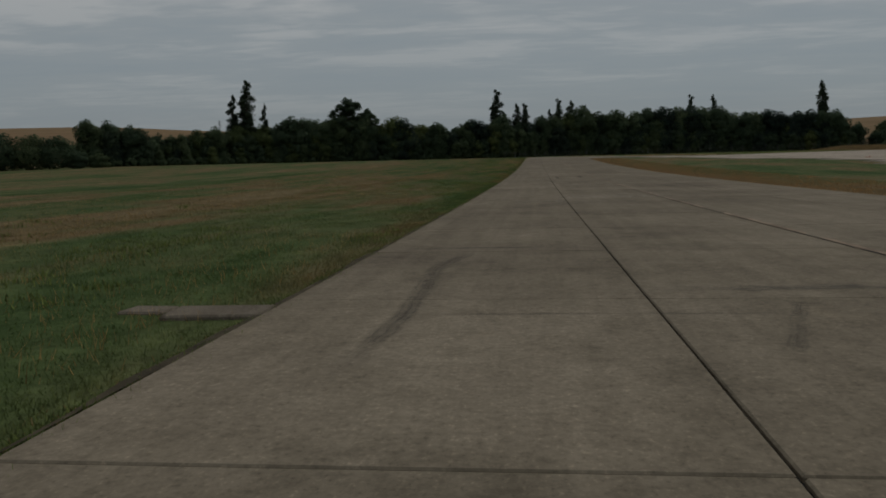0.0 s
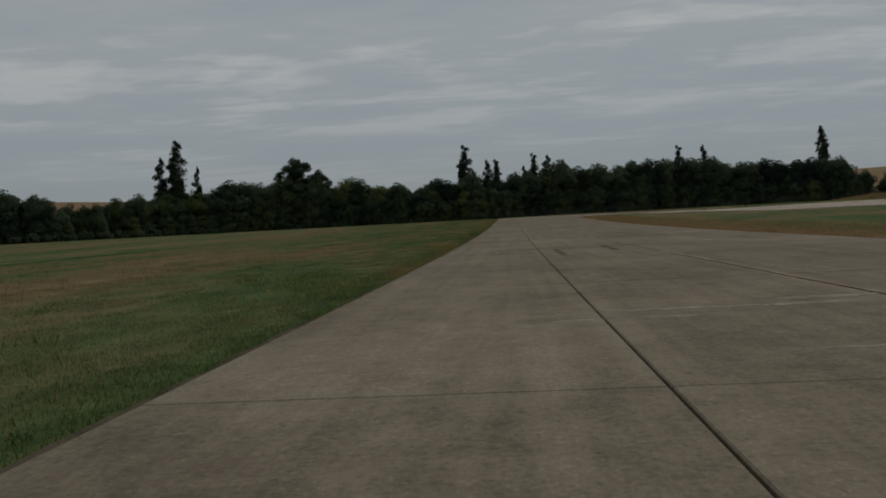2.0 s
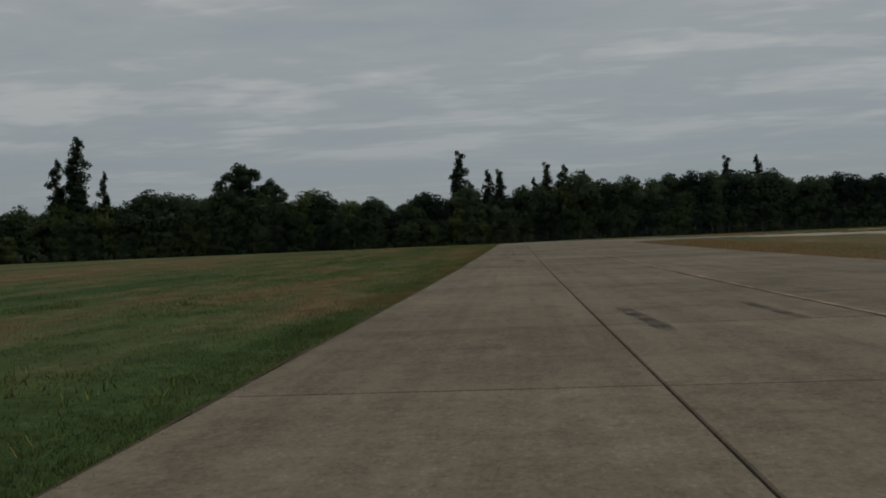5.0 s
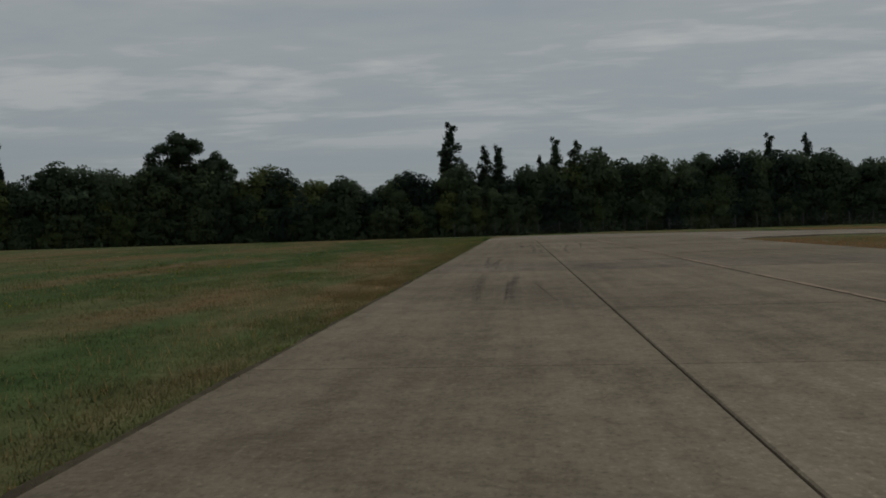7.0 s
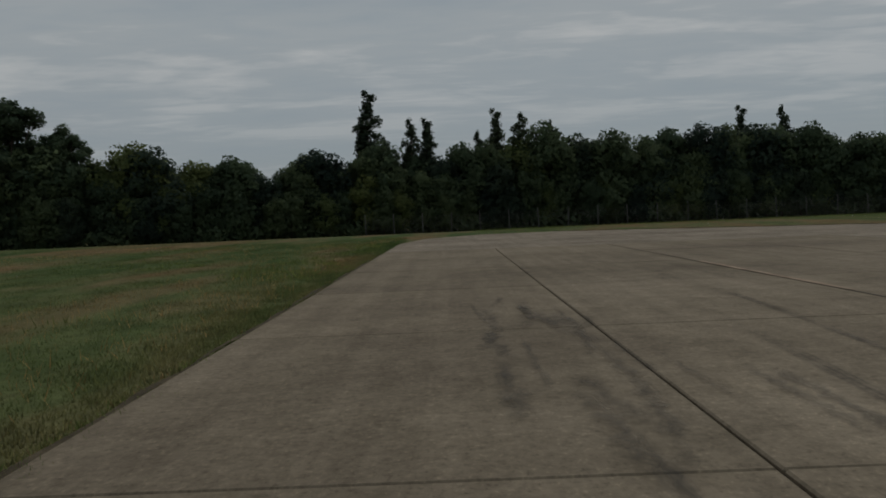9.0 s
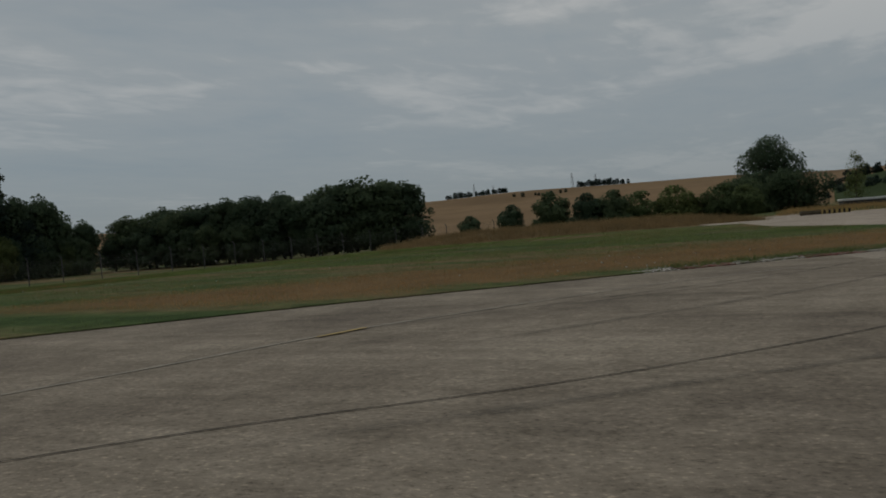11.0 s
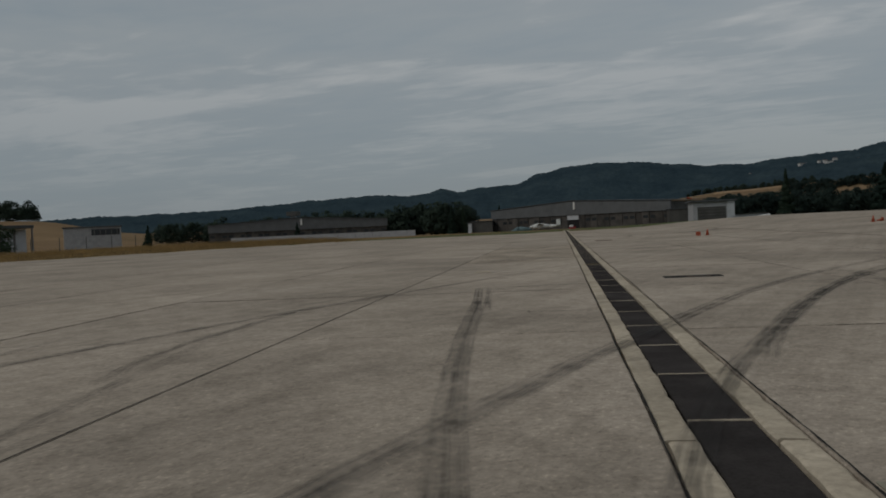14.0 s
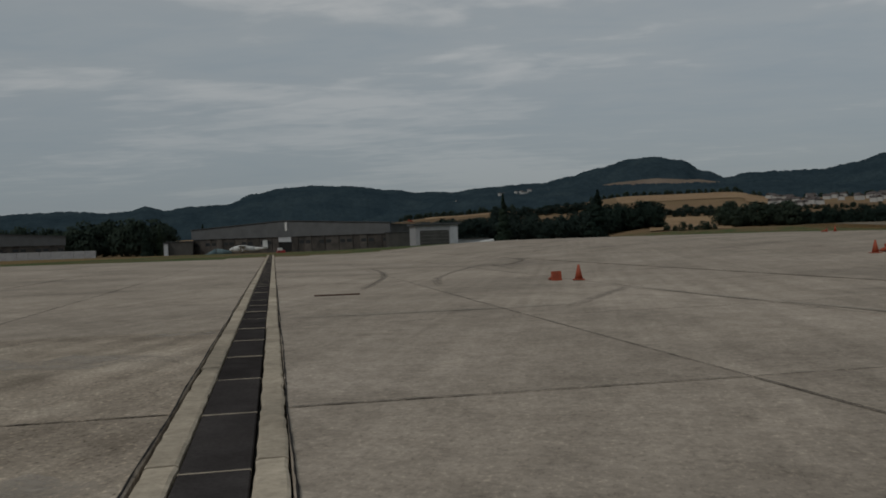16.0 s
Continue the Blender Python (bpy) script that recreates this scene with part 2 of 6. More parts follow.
M_FILLER = stained("sandy joint filler", (0.304, 0.231, 0.169), (0.162, 0.124, 0.094), (0.419, 0.332, 0.250), grain=9, patch=0.8, vary=0, spec=0.02)
M_LINE = stained("faded line", (0.31, 0.285, 0.24), (0.23, 0.21, 0.18), (0.38, 0.35, 0.30), patch=1.2, vary=0, spec=0.03)
M_YELLOW = stained("faded yellow paint", (0.42, 0.30, 0.10), (0.28, 0.22, 0.12), (0.5, 0.36, 0.12), patch=1.5, vary=0)


def meadow_colour(nt):
    """The sward seen from above: long bands of green, olive, straw and rust beside the taxiway, mottled at a metre and a hand."""
    wide = noise_node(nt, 0.075, 4, 0.6, (1.0, 0.13, 1))
    band = noise_node(nt, 0.33, 4, 0.6, (1.0, 0.22, 1))
    both = mixc(nt, 0.5, wide, band)
    col = ramp(nt, both, [(0.36, (0.044, 0.070, 0.026)), (0.43, (0.062, 0.090, 0.034)), (0.48, (0.088, 0.104, 0.044)), (0.52, (0.125, 0.112, 0.056)), (0.565, (0.148, 0.104, 0.054)), (0.63, (0.180, 0.138, 0.078))])
    clump = noise_node(nt, 1.4, 5, 0.7, (1.0, 0.6, 1))
    col = mixc(nt, 0.8, col, ramp(nt, clump, [(0.32, (0.55, 0.62, 0.58)), (0.5, (0.95, 0.97, 0.95)), (0.62, (1.2, 1.2, 1.2)), (0.72, (1.65, 1.6, 1.5))]), "MULTIPLY")
    return col


def ground_material():
    m, nt, b = shader("meadow and fields", 0.98, 0, 0.02)
    mid = noise_node(nt, 0.5, 5, 0.65)
    fine = noise_node(nt, 7.0, 4, 0.7)
    meadow = meadow_colour(nt)
    meadow = mixc(nt, 0.7, meadow, ramp(nt, fine, [(0.3, (0.5, 0.5, 0.5)), (0.7, (1.35, 1.35, 1.3))]), "MULTIPLY")
    # a dry strip beside the taxiway's far edge and round the bend
    posn = nt.nodes.new("ShaderNodeNewGeometry").outputs["Position"]
    sp = nt.nodes.new("ShaderNodeSeparateXYZ")
    nt.links.new(posn, sp.inputs[0])
    edge = nt.nodes.new("ShaderNodeMath")
    edge.operation = "MULTIPLY_ADD"
    nt.links.new(mid, edge.inputs[0])
    edge.inputs[1].default_value = 9.0
    nt.links.new(sp.outputs[0], edge.inputs[2])
    strip = nt.nodes.new("ShaderNodeMapRange")
    strip.inputs["From Min"].default_value, strip.inputs["From Max"].default_value = 26.0, 19.5
    nt.links.new(edge.outputs[0], strip.inputs[0])
    side = nt.nodes.new("ShaderNodeMath")
    side.operation = "GREATER_THAN"
    side.inputs[1].default_value = 10.0
    nt.links.new(sp.outputs[0], side.inputs[0])
    south = nt.nodes.new("ShaderNodeMath")
    south.operation = "LESS_THAN"
    south.inputs[1].default_value = 215.0
    nt.links.new(sp.outputs[1], south.inputs[0])
    both = nt.nodes.new("ShaderNodeMath")
    both.operation = "MULTIPLY"
    nt.links.new(side.outputs[0], both.inputs[0])
    nt.links.new(south.outputs[0], both.inputs[1])
    amount = nt.nodes.new("ShaderNodeMath")
    amount.operation = "MULTIPLY"
    nt.links.new(strip.outputs[0], amount.inputs[0])
    nt.links.new(both.outputs[0], amount.inputs[1])
    meadow = mixc(nt, amount.outputs[0], meadow, ramp(nt, mid, [(0.3, (0.105, 0.072, 0.036)), (0.7, (0.165, 0.105, 0.054))]))
    # the dry foot of the boundary wall
    foot = nt.nodes.new("ShaderNodeMapRange")
    foot.inputs["From Min"].default_value, foot.inputs["From Max"].default_value = 126.0, 130.0
    nt.links.new(edge.outputs[0], foot.inputs[0])
    near = nt.nodes.new("ShaderNodeMath")
    near.operation = "MULTIPLY"
    nt.links.new(foot.outputs[0], near.inputs[0])
    nt.links.new(south.outputs[0], near.inputs[1])
    meadow = mixc(nt, near.outputs[0], meadow, ramp(nt, mid, [(0.3, (0.125, 0.088, 0.044)), (0.7, (0.21, 0.142, 0.068))]))
    # the brown island inside the bend
    def step(src, lo, hi):
        n = nt.nodes.new("ShaderNodeMapRange")
        n.inputs["From Min"].default_value, n.inputs["From Max"].default_value = lo, hi
        nt.links.new(src, n.inputs[0])
        return n.outputs[0]

    def times(p, q):
        n = nt.nodes.new("ShaderNodeMath")
        n.operation = "MULTIPLY"
        nt.links.new(p, n.inputs[0])
        nt.links.new(q, n.inputs[1])
        return n.outputs[0]
    across = nt.nodes.new("ShaderNodeVectorMath")
    across.operation = "DOT_PRODUCT"
    nt.links.new(posn, across.inputs[0])
    across.inputs[1].default_value = (0.7, 0.7, 0.0)
    belt = nt.nodes.new("ShaderNodeMath")
    belt.operation = "MULTIPLY_ADD"
    nt.links.new(mid, belt.inputs[0])
    belt.inputs[1].default_value = 8.0
    nt.links.new(across.outputs["Value"], belt.inputs[2])
    tip = times(times(step(belt.outputs[0], 181.0, 182.6), step(belt.outputs[0], 191.5, 187.0)), times(step(sp.outputs[0], 26, 29), step(sp.outputs[1], 203, 206)))
    meadow = mixc(nt, tip, meadow, ramp(nt, mid, [(0.3, (0.110, 0.074, 0.036)), (0.7, (0.180, 0.118, 0.058))]))
    # far fields: ripe grain and stubble
    pos = nt.nodes.new("ShaderNodeNewGeometry").outputs["Position"]
    fields = ramp(nt, noise_node(nt, 0.004, 3, 0.5), [(0.35, (0.165, 0.112, 0.064)), (0.5, (0.215, 0.146, 0.084)), (0.65, (0.185, 0.13, 0.073))])
    fields = mixc(nt, 0.5, fields, ramp(nt, noise_node(nt, 0.03, 5, 0.6), [(0.3, (0.7, 0.7, 0.7)), (0.7, (1.15, 1.15, 1.15))]), "MULTIPLY")
    ln = nt.nodes.new("ShaderNodeVectorMath")
    ln.operation = "DISTANCE"
    nt.links.new(pos, ln.inputs[0])
    ln.inputs[1].default_value = (40, 130, 0)
    mr = nt.nodes.new("ShaderNodeMapRange")
    mr.inputs["From Min"].default_value, mr.inputs["From Max"].default_value = 400, 480
    nt.links.new(ln.outputs["Value"], mr.inputs[0])
    col = mixc(nt, mr.outputs[0], meadow, fields)
    nt.links.new(col, b.inputs["Base Color"])
    bump(nt, b, fine, 0.6, 0.05)
    return m


M_GROUND = ground_material()


def leaf_material(name, dark, light, sward=False):
    m, nt, b = shader(name, 0.85, 0, 0.04)
    g = nt.nodes.new("ShaderNodeNewGeometry")
    if sward:
        col = mixc(nt, 1.0, meadow_colour(nt), ramp(nt, g.outputs["Random Per Island"], [(0, dark), (1, light)]), "MULTIPLY")
    else:
        col = ramp(nt, g.outputs["Random Per Island"], [(0, dark), (1, light)])
        col = mixc(nt, 1.0, col, ramp(nt, object_random(nt), [(0, (0.78, 0.8, 0.85)), (0.5, (1, 1, 1)), (1, (1.3, 1.2, 1.05))]), "MULTIPLY")
        tint = noise_node(nt, 0.35, 3, 0.6)
        col = mixc(nt, 0.7, col, ramp(nt, tint, [(0.35, (0.75, 0.78, 0.8)), (0.65, (1.25, 1.22, 1.15))]), "MULTIPLY")
    nt.links.new(col, b.inputs["Base Color"])
    at = nt.nodes.new("ShaderNodeAttribute")
    at.attribute_name = "soft"
    vt = nt.nodes.new("ShaderNodeVectorTransform")
    vt.vector_type, vt.convert_from, vt.convert_to = "NORMAL", "OBJECT", "WORLD"
    nt.links.new(at.outputs["Vector"], vt.inputs[0])
    nt.links.new(vt.outputs[0], b.inputs["Normal"])
    glow = nt.nodes.new("ShaderNodeBsdfTranslucent")
    nt.links.new(col, glow.inputs["Color"])
    both = nt.nodes.new("ShaderNodeMixShader")
    both.inputs[0].default_value = 0.4 if sward else 0.25
    nt.links.new(b.outputs[0], both.inputs[1])
    nt.links.new(glow.outputs[0], both.inputs[2])
    nt.links.new(both.outputs[0], nt.nodes["Material Output"].inputs["Surface"])
    return m


# M_LEAF and M_POPLAR greens are lifted and blued to paint in slight haze.
M_LEAF = leaf_material("broad leaves", (0.052, 0.079, 0.049), (0.072, 0.101, 0.056))
# Darker, bluer copy of M_LEAF for far groves: distance haze put into the colour.
M_HAZED_FARLEAF = leaf_material("far broad leaves with haze tint", (0.032, 0.049, 0.043), (0.044, 0.063, 0.050))
M_POPLAR = leaf_material("poplar leaves", (0.038, 0.055, 0.040), (0.054, 0.074, 0.046))
M_LIGHTLEAF = leaf_material("light leaves", (0.072, 0.100, 0.042), (0.105, 0.132, 0.055))
M_NEEDLE = leaf_material("dark needles", (0.025, 0.042, 0.034), (0.040, 0.058, 0.042))
M_GRASS = leaf_material("green grass blades", (1.2, 1.3, 1.15), (2.1, 2.05, 1.8), True)
M_LUSH = leaf_material("lush green weeds", (0.085, 0.130, 0.042), (0.165, 0.215, 0.075))
M_STRAW = leaf_material("dry grass blades", (0.26, 0.18, 0.08), (0.42, 0.30, 0.145))
M_BLEACHED = leaf_material("bleached straw", (0.60, 0.44, 0.22), (0.78, 0.60, 0.34))
M_FRESH = leaf_material("fresh green meadow", (0.190, 0.270, 0.070), (0.320, 0.390, 0.130))
M_BROWN = leaf_material("brown grass blades", (0.250, 0.148, 0.064), (0.42, 0.255, 0.118))
M_BARK = plain("bark", (0.07, 0.055, 0.042), 0.9, wear=0.4, scale=6)
# Canopy green blued and lightened: distance haze put into the base colour.
M_HAZED_CANOPY = stained("wooded hillside with blue haze tint", (0.034, 0.053, 0.065), (0.025, 0.041, 0.053), (0.047, 0.069, 0.079), grain=0.06, patch=0.008, vary=0, spec=0.0, relief=0.0)
M_WALL = plain("grey sheet wall", (0.33, 0.33, 0.338), 0.6, wear=0.18, scale=0.6)
M_WALLCAP = plain("wall post", (0.17, 0.165, 0.16), 0.6)
M_SHED = plain("pale cladding", (0.44, 0.455, 0.475), 0.5, wear=0.12, scale=0.7)
M_ROOF = plain("dark sheet roof", (0.069, 0.073, 0.076), 0.8, wear=0.2, scale=0.3)
M_HANGAR = plain("hangar cladding", (0.071, 0.069, 0.064), 0.7, wear=0.3, scale=0.25)
M_FASCIA = plain("grey hangar fascia sheeting", (0.108, 0.112, 0.116), 0.75, wear=0.16, scale=0.3)
M_DOORS = stained("weathered hangar door panels", (0.070, 0.064, 0.059), (0.036, 0.034, 0.032), (0.112, 0.098, 0.086), grain=3, patch=0.3, vary=0.35, relief=0.0)
M_TARP = plain("faded teal tarpaulin", (0.10, 0.15, 0.16), 0.7, wear=0.4, scale=1.5)
M_RED_PAINT = plain("red vehicle paint", (0.28, 0.03, 0.03), 0.4, wear=0.2)
M_DARK = plain("near-black tyres, stripes and doorway shade", (0.012, 0.012, 0.013), 0.8)


def flaked(name, paint, cover):
    """Paint flaking off weathered concrete."""
    m, nt, bs = shader(name, 0.9, 0, 0.2)
    f = noise_node(nt, 13, 6, 0.75)
    conc = ramp(nt, noise_node(nt, 30, 4, 0.7), [(0.3, (0.10, 0.085, 0.07)), (0.7, (0.26, 0.23, 0.19))])
    k = nt.nodes.new("ShaderNodeMapRange")
    k.inputs["From Min"].default_value, k.inputs["From Max"].default_value = cover - 0.03, cover + 0.03
    nt.links.new(f, k.inputs[0])
    nt.links.new(mixc(nt, k.outputs[0], conc, paint), bs.inputs["Base Color"])
    bump(nt, bs, f, 0.8, 0.02)
    return m


M_RED = flaked("flaking red kerb paint", (0.155, 0.052, 0.040), 0.47)
M_WHITE = plain("white paint", (0.62, 0.62, 0.6), 0.5, wear=0.2)
M_CURBW = flaked("flaking white kerb paint", (0.40, 0.385, 0.35), 0.53)
M_BANK = stained("overgrown bank", (0.165, 0.112, 0.055), (0.105, 0.082, 0.040), (0.220, 0.150, 0.075), grain=6, patch=0.6, vary=0, relief=1.0, spec=0.03)
M_ORANGE = plain("orange cone plastic", (0.330, 0.072, 0.034), 0.55, wear=0.2, scale=8)
M_METAL = plain("weathered steel", (0.085, 0.085, 0.085), 0.6, 0.2)
M_CROP = stained("green crop rows", (0.036, 0.054, 0.018), (0.026, 0.042, 0.014), (0.046, 0.064, 0.023), grain=0.5, patch=0.02, vary=0, spec=0.03)
M_STUBBLE = stained("pale stubble", (0.30, 0.20, 0.115), (0.24, 0.155, 0.085), (0.34, 0.24, 0.14), grain=0.4, patch=0.02, vary=0, spec=0.03)
# Stubble colour greyed and dulled: distance haze put into the base colour.
M_HAZYFIELD = stained("stubble slope dulled by haze", (0.190, 0.150, 0.118), (0.150, 0.120, 0.096), (0.230, 0.185, 0.150), grain=0.05, patch=0.006, vary=0, spec=0.0, relief=0.0)
# Soil brown darkened to take in the shadow along the ragged edge.
M_SOIL = stained("bare verge soil with edge shadow", (0.075, 0.062, 0.042), (0.04, 0.034, 0.024), (0.125, 0.10, 0.068), grain=18, patch=1.5, vary=0, relief=0.8, spec=0.03)
M_RUST = plain("rusty steel", (0.10, 0.055, 0.04), 0.8, wear=0.4, scale=7)
M_HOUSE = plain("house render", (0.46, 0.45, 0.43), 0.8, wear=0.1)
M_TILE = plain("house roof tiles", (0.09, 0.075, 0.07), 0.8)
M_FLOWER = plain("yellow flower heads", (0.55, 0.42, 0.05), 0.8)
M_PETAL = plain("white flower heads", (0.6, 0.6, 0.55), 0.8)
M_GLASS = plain("dark glazing", (0.03, 0.035, 0.04), 0.15, spec=0.6)


def mark_material(name, color, cover, firm=False):
    """Rubber or wear on the pavement, dying out towards its edges and ends, streaked along its run."""
    m, nt, b = shader(name, 0.85, 0, 0.2)
    b.inputs["Base Color"].default_value = (*color, 1)

    def calc(op, p, q):
        n = nt.nodes.new("ShaderNodeMath")
        n.operation = op
        for s, v in zip(n.inputs, (p, q)):
            if isinstance(v, (int, float)):
                s.default_value = v
            else:
                nt.links.new(v, s)
        return n.outputs[0]
    f = noise_node(nt, 1.6, 6, 0.7)
    mr = nt.nodes.new("ShaderNodeMapRange")
    mr.inputs["From Min"].default_value, mr.inputs["From Max"].default_value = 0.3, 0.7
    mr.inputs["To Max"].default_value = cover
    nt.links.new(f, mr.inputs[0])
    uvn = nt.nodes.new("ShaderNodeUVMap")
    uvn.uv_map = "along"
    sp = nt.nodes.new("ShaderNodeSeparateXYZ")
    nt.links.new(uvn.outputs[0], sp.inputs[0])
    across = calc("MULTIPLY", calc("MULTIPLY", sp.outputs[0], calc("SUBTRACT", 1.0, sp.outputs[0])), 4.0)
    if firm:
        across = calc("MINIMUM", calc("MULTIPLY", across, 2.4), 1.0)
    ends = calc("MINIMUM", calc("MULTIPLY", calc("MULTIPLY", sp.outputs[1], calc("SUBTRACT", 1.0, sp.outputs[1])), 7.0), 1.0)
    mp = nt.nodes.new("ShaderNodeMapping")
    mp.inputs["Scale"].default_value = (7.0, 1.5, 1.0)
    nt.links.new(uvn.outputs[0], mp.inputs["Vector"])
    tread = nt.nodes.new("ShaderNodeTexNoise")
    tread.inputs["Scale"].default_value = 1.0
    tread.inputs["Detail"].default_value = 2
    nt.links.new(mp.outputs[0], tread.inputs["Vector"])
    tr = nt.nodes.new("ShaderNodeMapRange")
    tr.inputs["From Min"].default_value, tr.inputs["From Max"].default_value = 0.35, 0.6
    tr.inputs["To Min"].default_value = 0.65 if firm else 0.25
    nt.links.new(tread.outputs[0], tr.inputs[0])
    alpha = calc("MULTIPLY", calc("MULTIPLY", mr.outputs[0], across), calc("MULTIPLY", ends, tr.outputs[0]))
    nt.links.new(alpha, b.inputs["Alpha"])
    return m


M_TYRE = mark_material("rubber mark", (0.04, 0.037, 0.034), 0.62)
M_SKID = mark_material("firm rubber skid", (0.038, 0.035, 0.032), 0.85, True)
M_BAND = mark_material("scraped pale concrete", (0.40, 0.355, 0.30), 0.9, True)
M_TREAD = mark_material("faint tread line", (0.04, 0.037, 0.034), 0.3)
M_SCUFF = mark_material("faint scuff", (0.060, 0.055, 0.048), 0.65)
M_CHALK = mark_material("faint pale painted line", (0.62, 0.56, 0.47), 0.8, True)


# ---- mesh helpers ----
def mesh_of(name, bm, material, smooth=False):
    me = bpy.data.meshes.new(name)
    bm.to_mesh(me)
    bm.free()
    if smooth:
        for p in me.polygons:
            p.use_smooth = True
    for mt in (material if isinstance(material, (list, tuple)) else (material,)):
        me.materials.append(mt)
    return me


def part(name, bm, material, parent=None, label="", smooth=False):
    ob = new(name, mesh_of(name, bm, material, smooth))
    if parent is not None:
        ob.parent = parent
    if label:
        ob["label"] = label
    return ob


def raw_mesh(name, verts, faces, material):
    me = bpy.data.meshes.new(name)
    me.from_pydata(verts, [], faces)
    me.materials.append(material)
    me.update()
    return me


def leaf_mesh(name, v, nrm, material):
    """Loose triangles, three corners each, which carry soft normals for their shading."""
    me = bpy.data.meshes.new(name)
    n = len(v)
    me.vertices.add(n)
    me.vertices.foreach_set("co", np.ascontiguousarray(v, dtype=np.float32).ravel())
    me.loops.add(n)
    me.loops.foreach_set("vertex_index", np.arange(n, dtype=np.int32))
    me.polygons.add(n // 3)
    me.polygons.foreach_set("loop_start", np.arange(0, n, 3, dtype=np.int32))
    me.update(calc_edges=True)
    soft = me.attributes.new("soft", "FLOAT_VECTOR", "POINT")
    soft.data.foreach_set("vector", np.ascontiguousarray(nrm, dtype=np.float32).ravel())
    me.materials.append(material)
    return me


def add_box(bm, lo, hi, m=None, bevel=0.0):
    (x0, y0, z0), (x1, y1, z1) = lo, hi
    vs = [bm.verts.new(p) for p in ((x0, y0, z0), (x1, y0, z0), (x1, y1, z0), (x0, y1, z0), (x0, y0, z1), (x1, y0, z1), (x1, y1, z1), (x0, y1, z1))]
    fs = [bm.faces.new([vs[i] for i in f]) for f in ((3, 2, 1, 0), (4, 5, 6, 7), (0, 1, 5, 4), (1, 2, 6, 5), (2, 3, 7, 6), (3, 0, 4, 7))]
    if bevel:
        es = list({e for f in fs for e in f.edges})
        r = bmesh.ops.bevel(bm, geom=es, offset=bevel, segments=1, affect="EDGES", profile=0.5)
        vs = list({v for f in r["faces"] for v in f.verts} | {v for v in vs if v.is_valid})
    if m is not None:
        bmesh.ops.transform(bm, matrix=m, verts=[v for v in vs if v.is_valid])
    return vs


def box(lo, hi, bevel=0.0, m=None):
    bm = bmesh.new()
    add_box(bm, lo, hi, m, bevel)
    return bm


def add_tube(bm, p0, p1, r0, r1, n=7):
    p0, p1 = Vector(p0), Vector(p1)
    d = (p1 - p0).normalized()
    a = d.orthogonal().normalized()
    c = d.cross(a)
    rings = []
    for p, r in ((p0, r0), (p1, r1)):
        rings.append([bm.verts.new(p + (a * math.cos(2 * math.pi * i / n) + c * math.sin(2 * math.pi * i / n)) * r) for i in range(n)])
    for i in range(n):
        bm.faces.new((rings[0][i], rings[0][(i + 1) % n], rings[1][(i + 1) % n], rings[1][i]))
    bm.faces.new(rings[1])
    bm.faces.new(rings[0][::-1])


def polygon_sheet(pts, z, thick):
    """A flat slab with this outline, its top at z."""
    bm = bmesh.new()
    top = [bm.verts.new((x, y, z)) for x, y in pts]
    f = bm.faces.new(top)
    r = bmesh.ops.extrude_face_region(bm, geom=[f])
    low = [v for v in r["geom"] if isinstance(v, bmesh.types.BMVert)]
    bmesh.ops.translate(bm, verts=low, vec=(0, 0, -thick))
    bmesh.ops.recalc_face_normals(bm, faces=bm.faces)
    bmesh.ops.triangulate(bm, faces=[q for q in bm.faces if len(q.verts) > 4])
    return bm


def smooth_line(pts, n=8):
    """Catmull-Rom points through a few plan points."""
    out = []
    P = [Vector(p) for p in pts]
    P = [P[0] * 2 - P[1]] + P + [P[-1] * 2 - P[-2]]
    for a, b, c, d in zip(P, P[1:], P[2:], P[3:]):
        for i in range(n):
            t = i / n
            out.append(0.5 * ((2 * b) + (c - a) * t + (2 * a - 5 * b + 4 * c - d) * t * t + (3 * b - a - 3 * c + d) * t ** 3))
    out.append(P[-2])
    return out


def ribbon(pts, width, lift, jitter=0.0, rnd=None, taper=False):
    """A thin strip on the ground along plan points."""
    bm = bmesh.new()
    along = bm.loops.layers.uv.new("along")
    prev = None
    n = len(pts)
    for i, p in enumerate(pts):
        d = (pts[min(i + 1, n - 1)] - pts[max(i - 1, 0)]).normalized()
        s = Vector((-d.y, d.x))
        w = width * 0.5 * (1 + (rnd.uniform(-jitter, jitter) if rnd else 0))
        if taper:
            w *= min(1.0, 0.3 + 10.0 * min(i, n - 1 - i) / n)
        o = rnd.uniform(-jitter, jitter) * width * 0.4 if rnd else 0
        a, b = p + s * (w + o), p - s * (w - o)
        pair = [bm.verts.new((q.x, q.y, height(q.x, q.y) + lift)) for q in (a, b)]
        if prev:
            f = bm.faces.new((prev[0], prev[1], pair[1], pair[0]))
            for loop, c in zip(f.loops, ((0, i - 1), (1, i - 1), (1, i), (0, i))):
                loop[along].uv = (c[0], c[1] / (n - 1))
        prev = pair
    for f in bm.faces:
        if f.normal.z < 0:
            f.normal_flip()
    return bm


TAXI_W = 3.75
PAVE = 0.05   # top of the pavement above the bare ground


OUTER = [(0, 228), (1.0, 234), (4, 238.5), (8, 238.5), (12, 236), (16, 232.8), (20, 230), (23.5, 227.3), (27, 224.5), (30.2, 221.5), (33.1, 218.7), (36.1, 215.5), (38.2, 212.5), (39.5, 210.0)]
ISLAND_TOP = [(40.6, 209.1), (42, 208.8), (44, 208.6), (47, 208.9), (51, 211.0), (56, 214.4), (68, 221.3), (86, 226), (122, 232)]
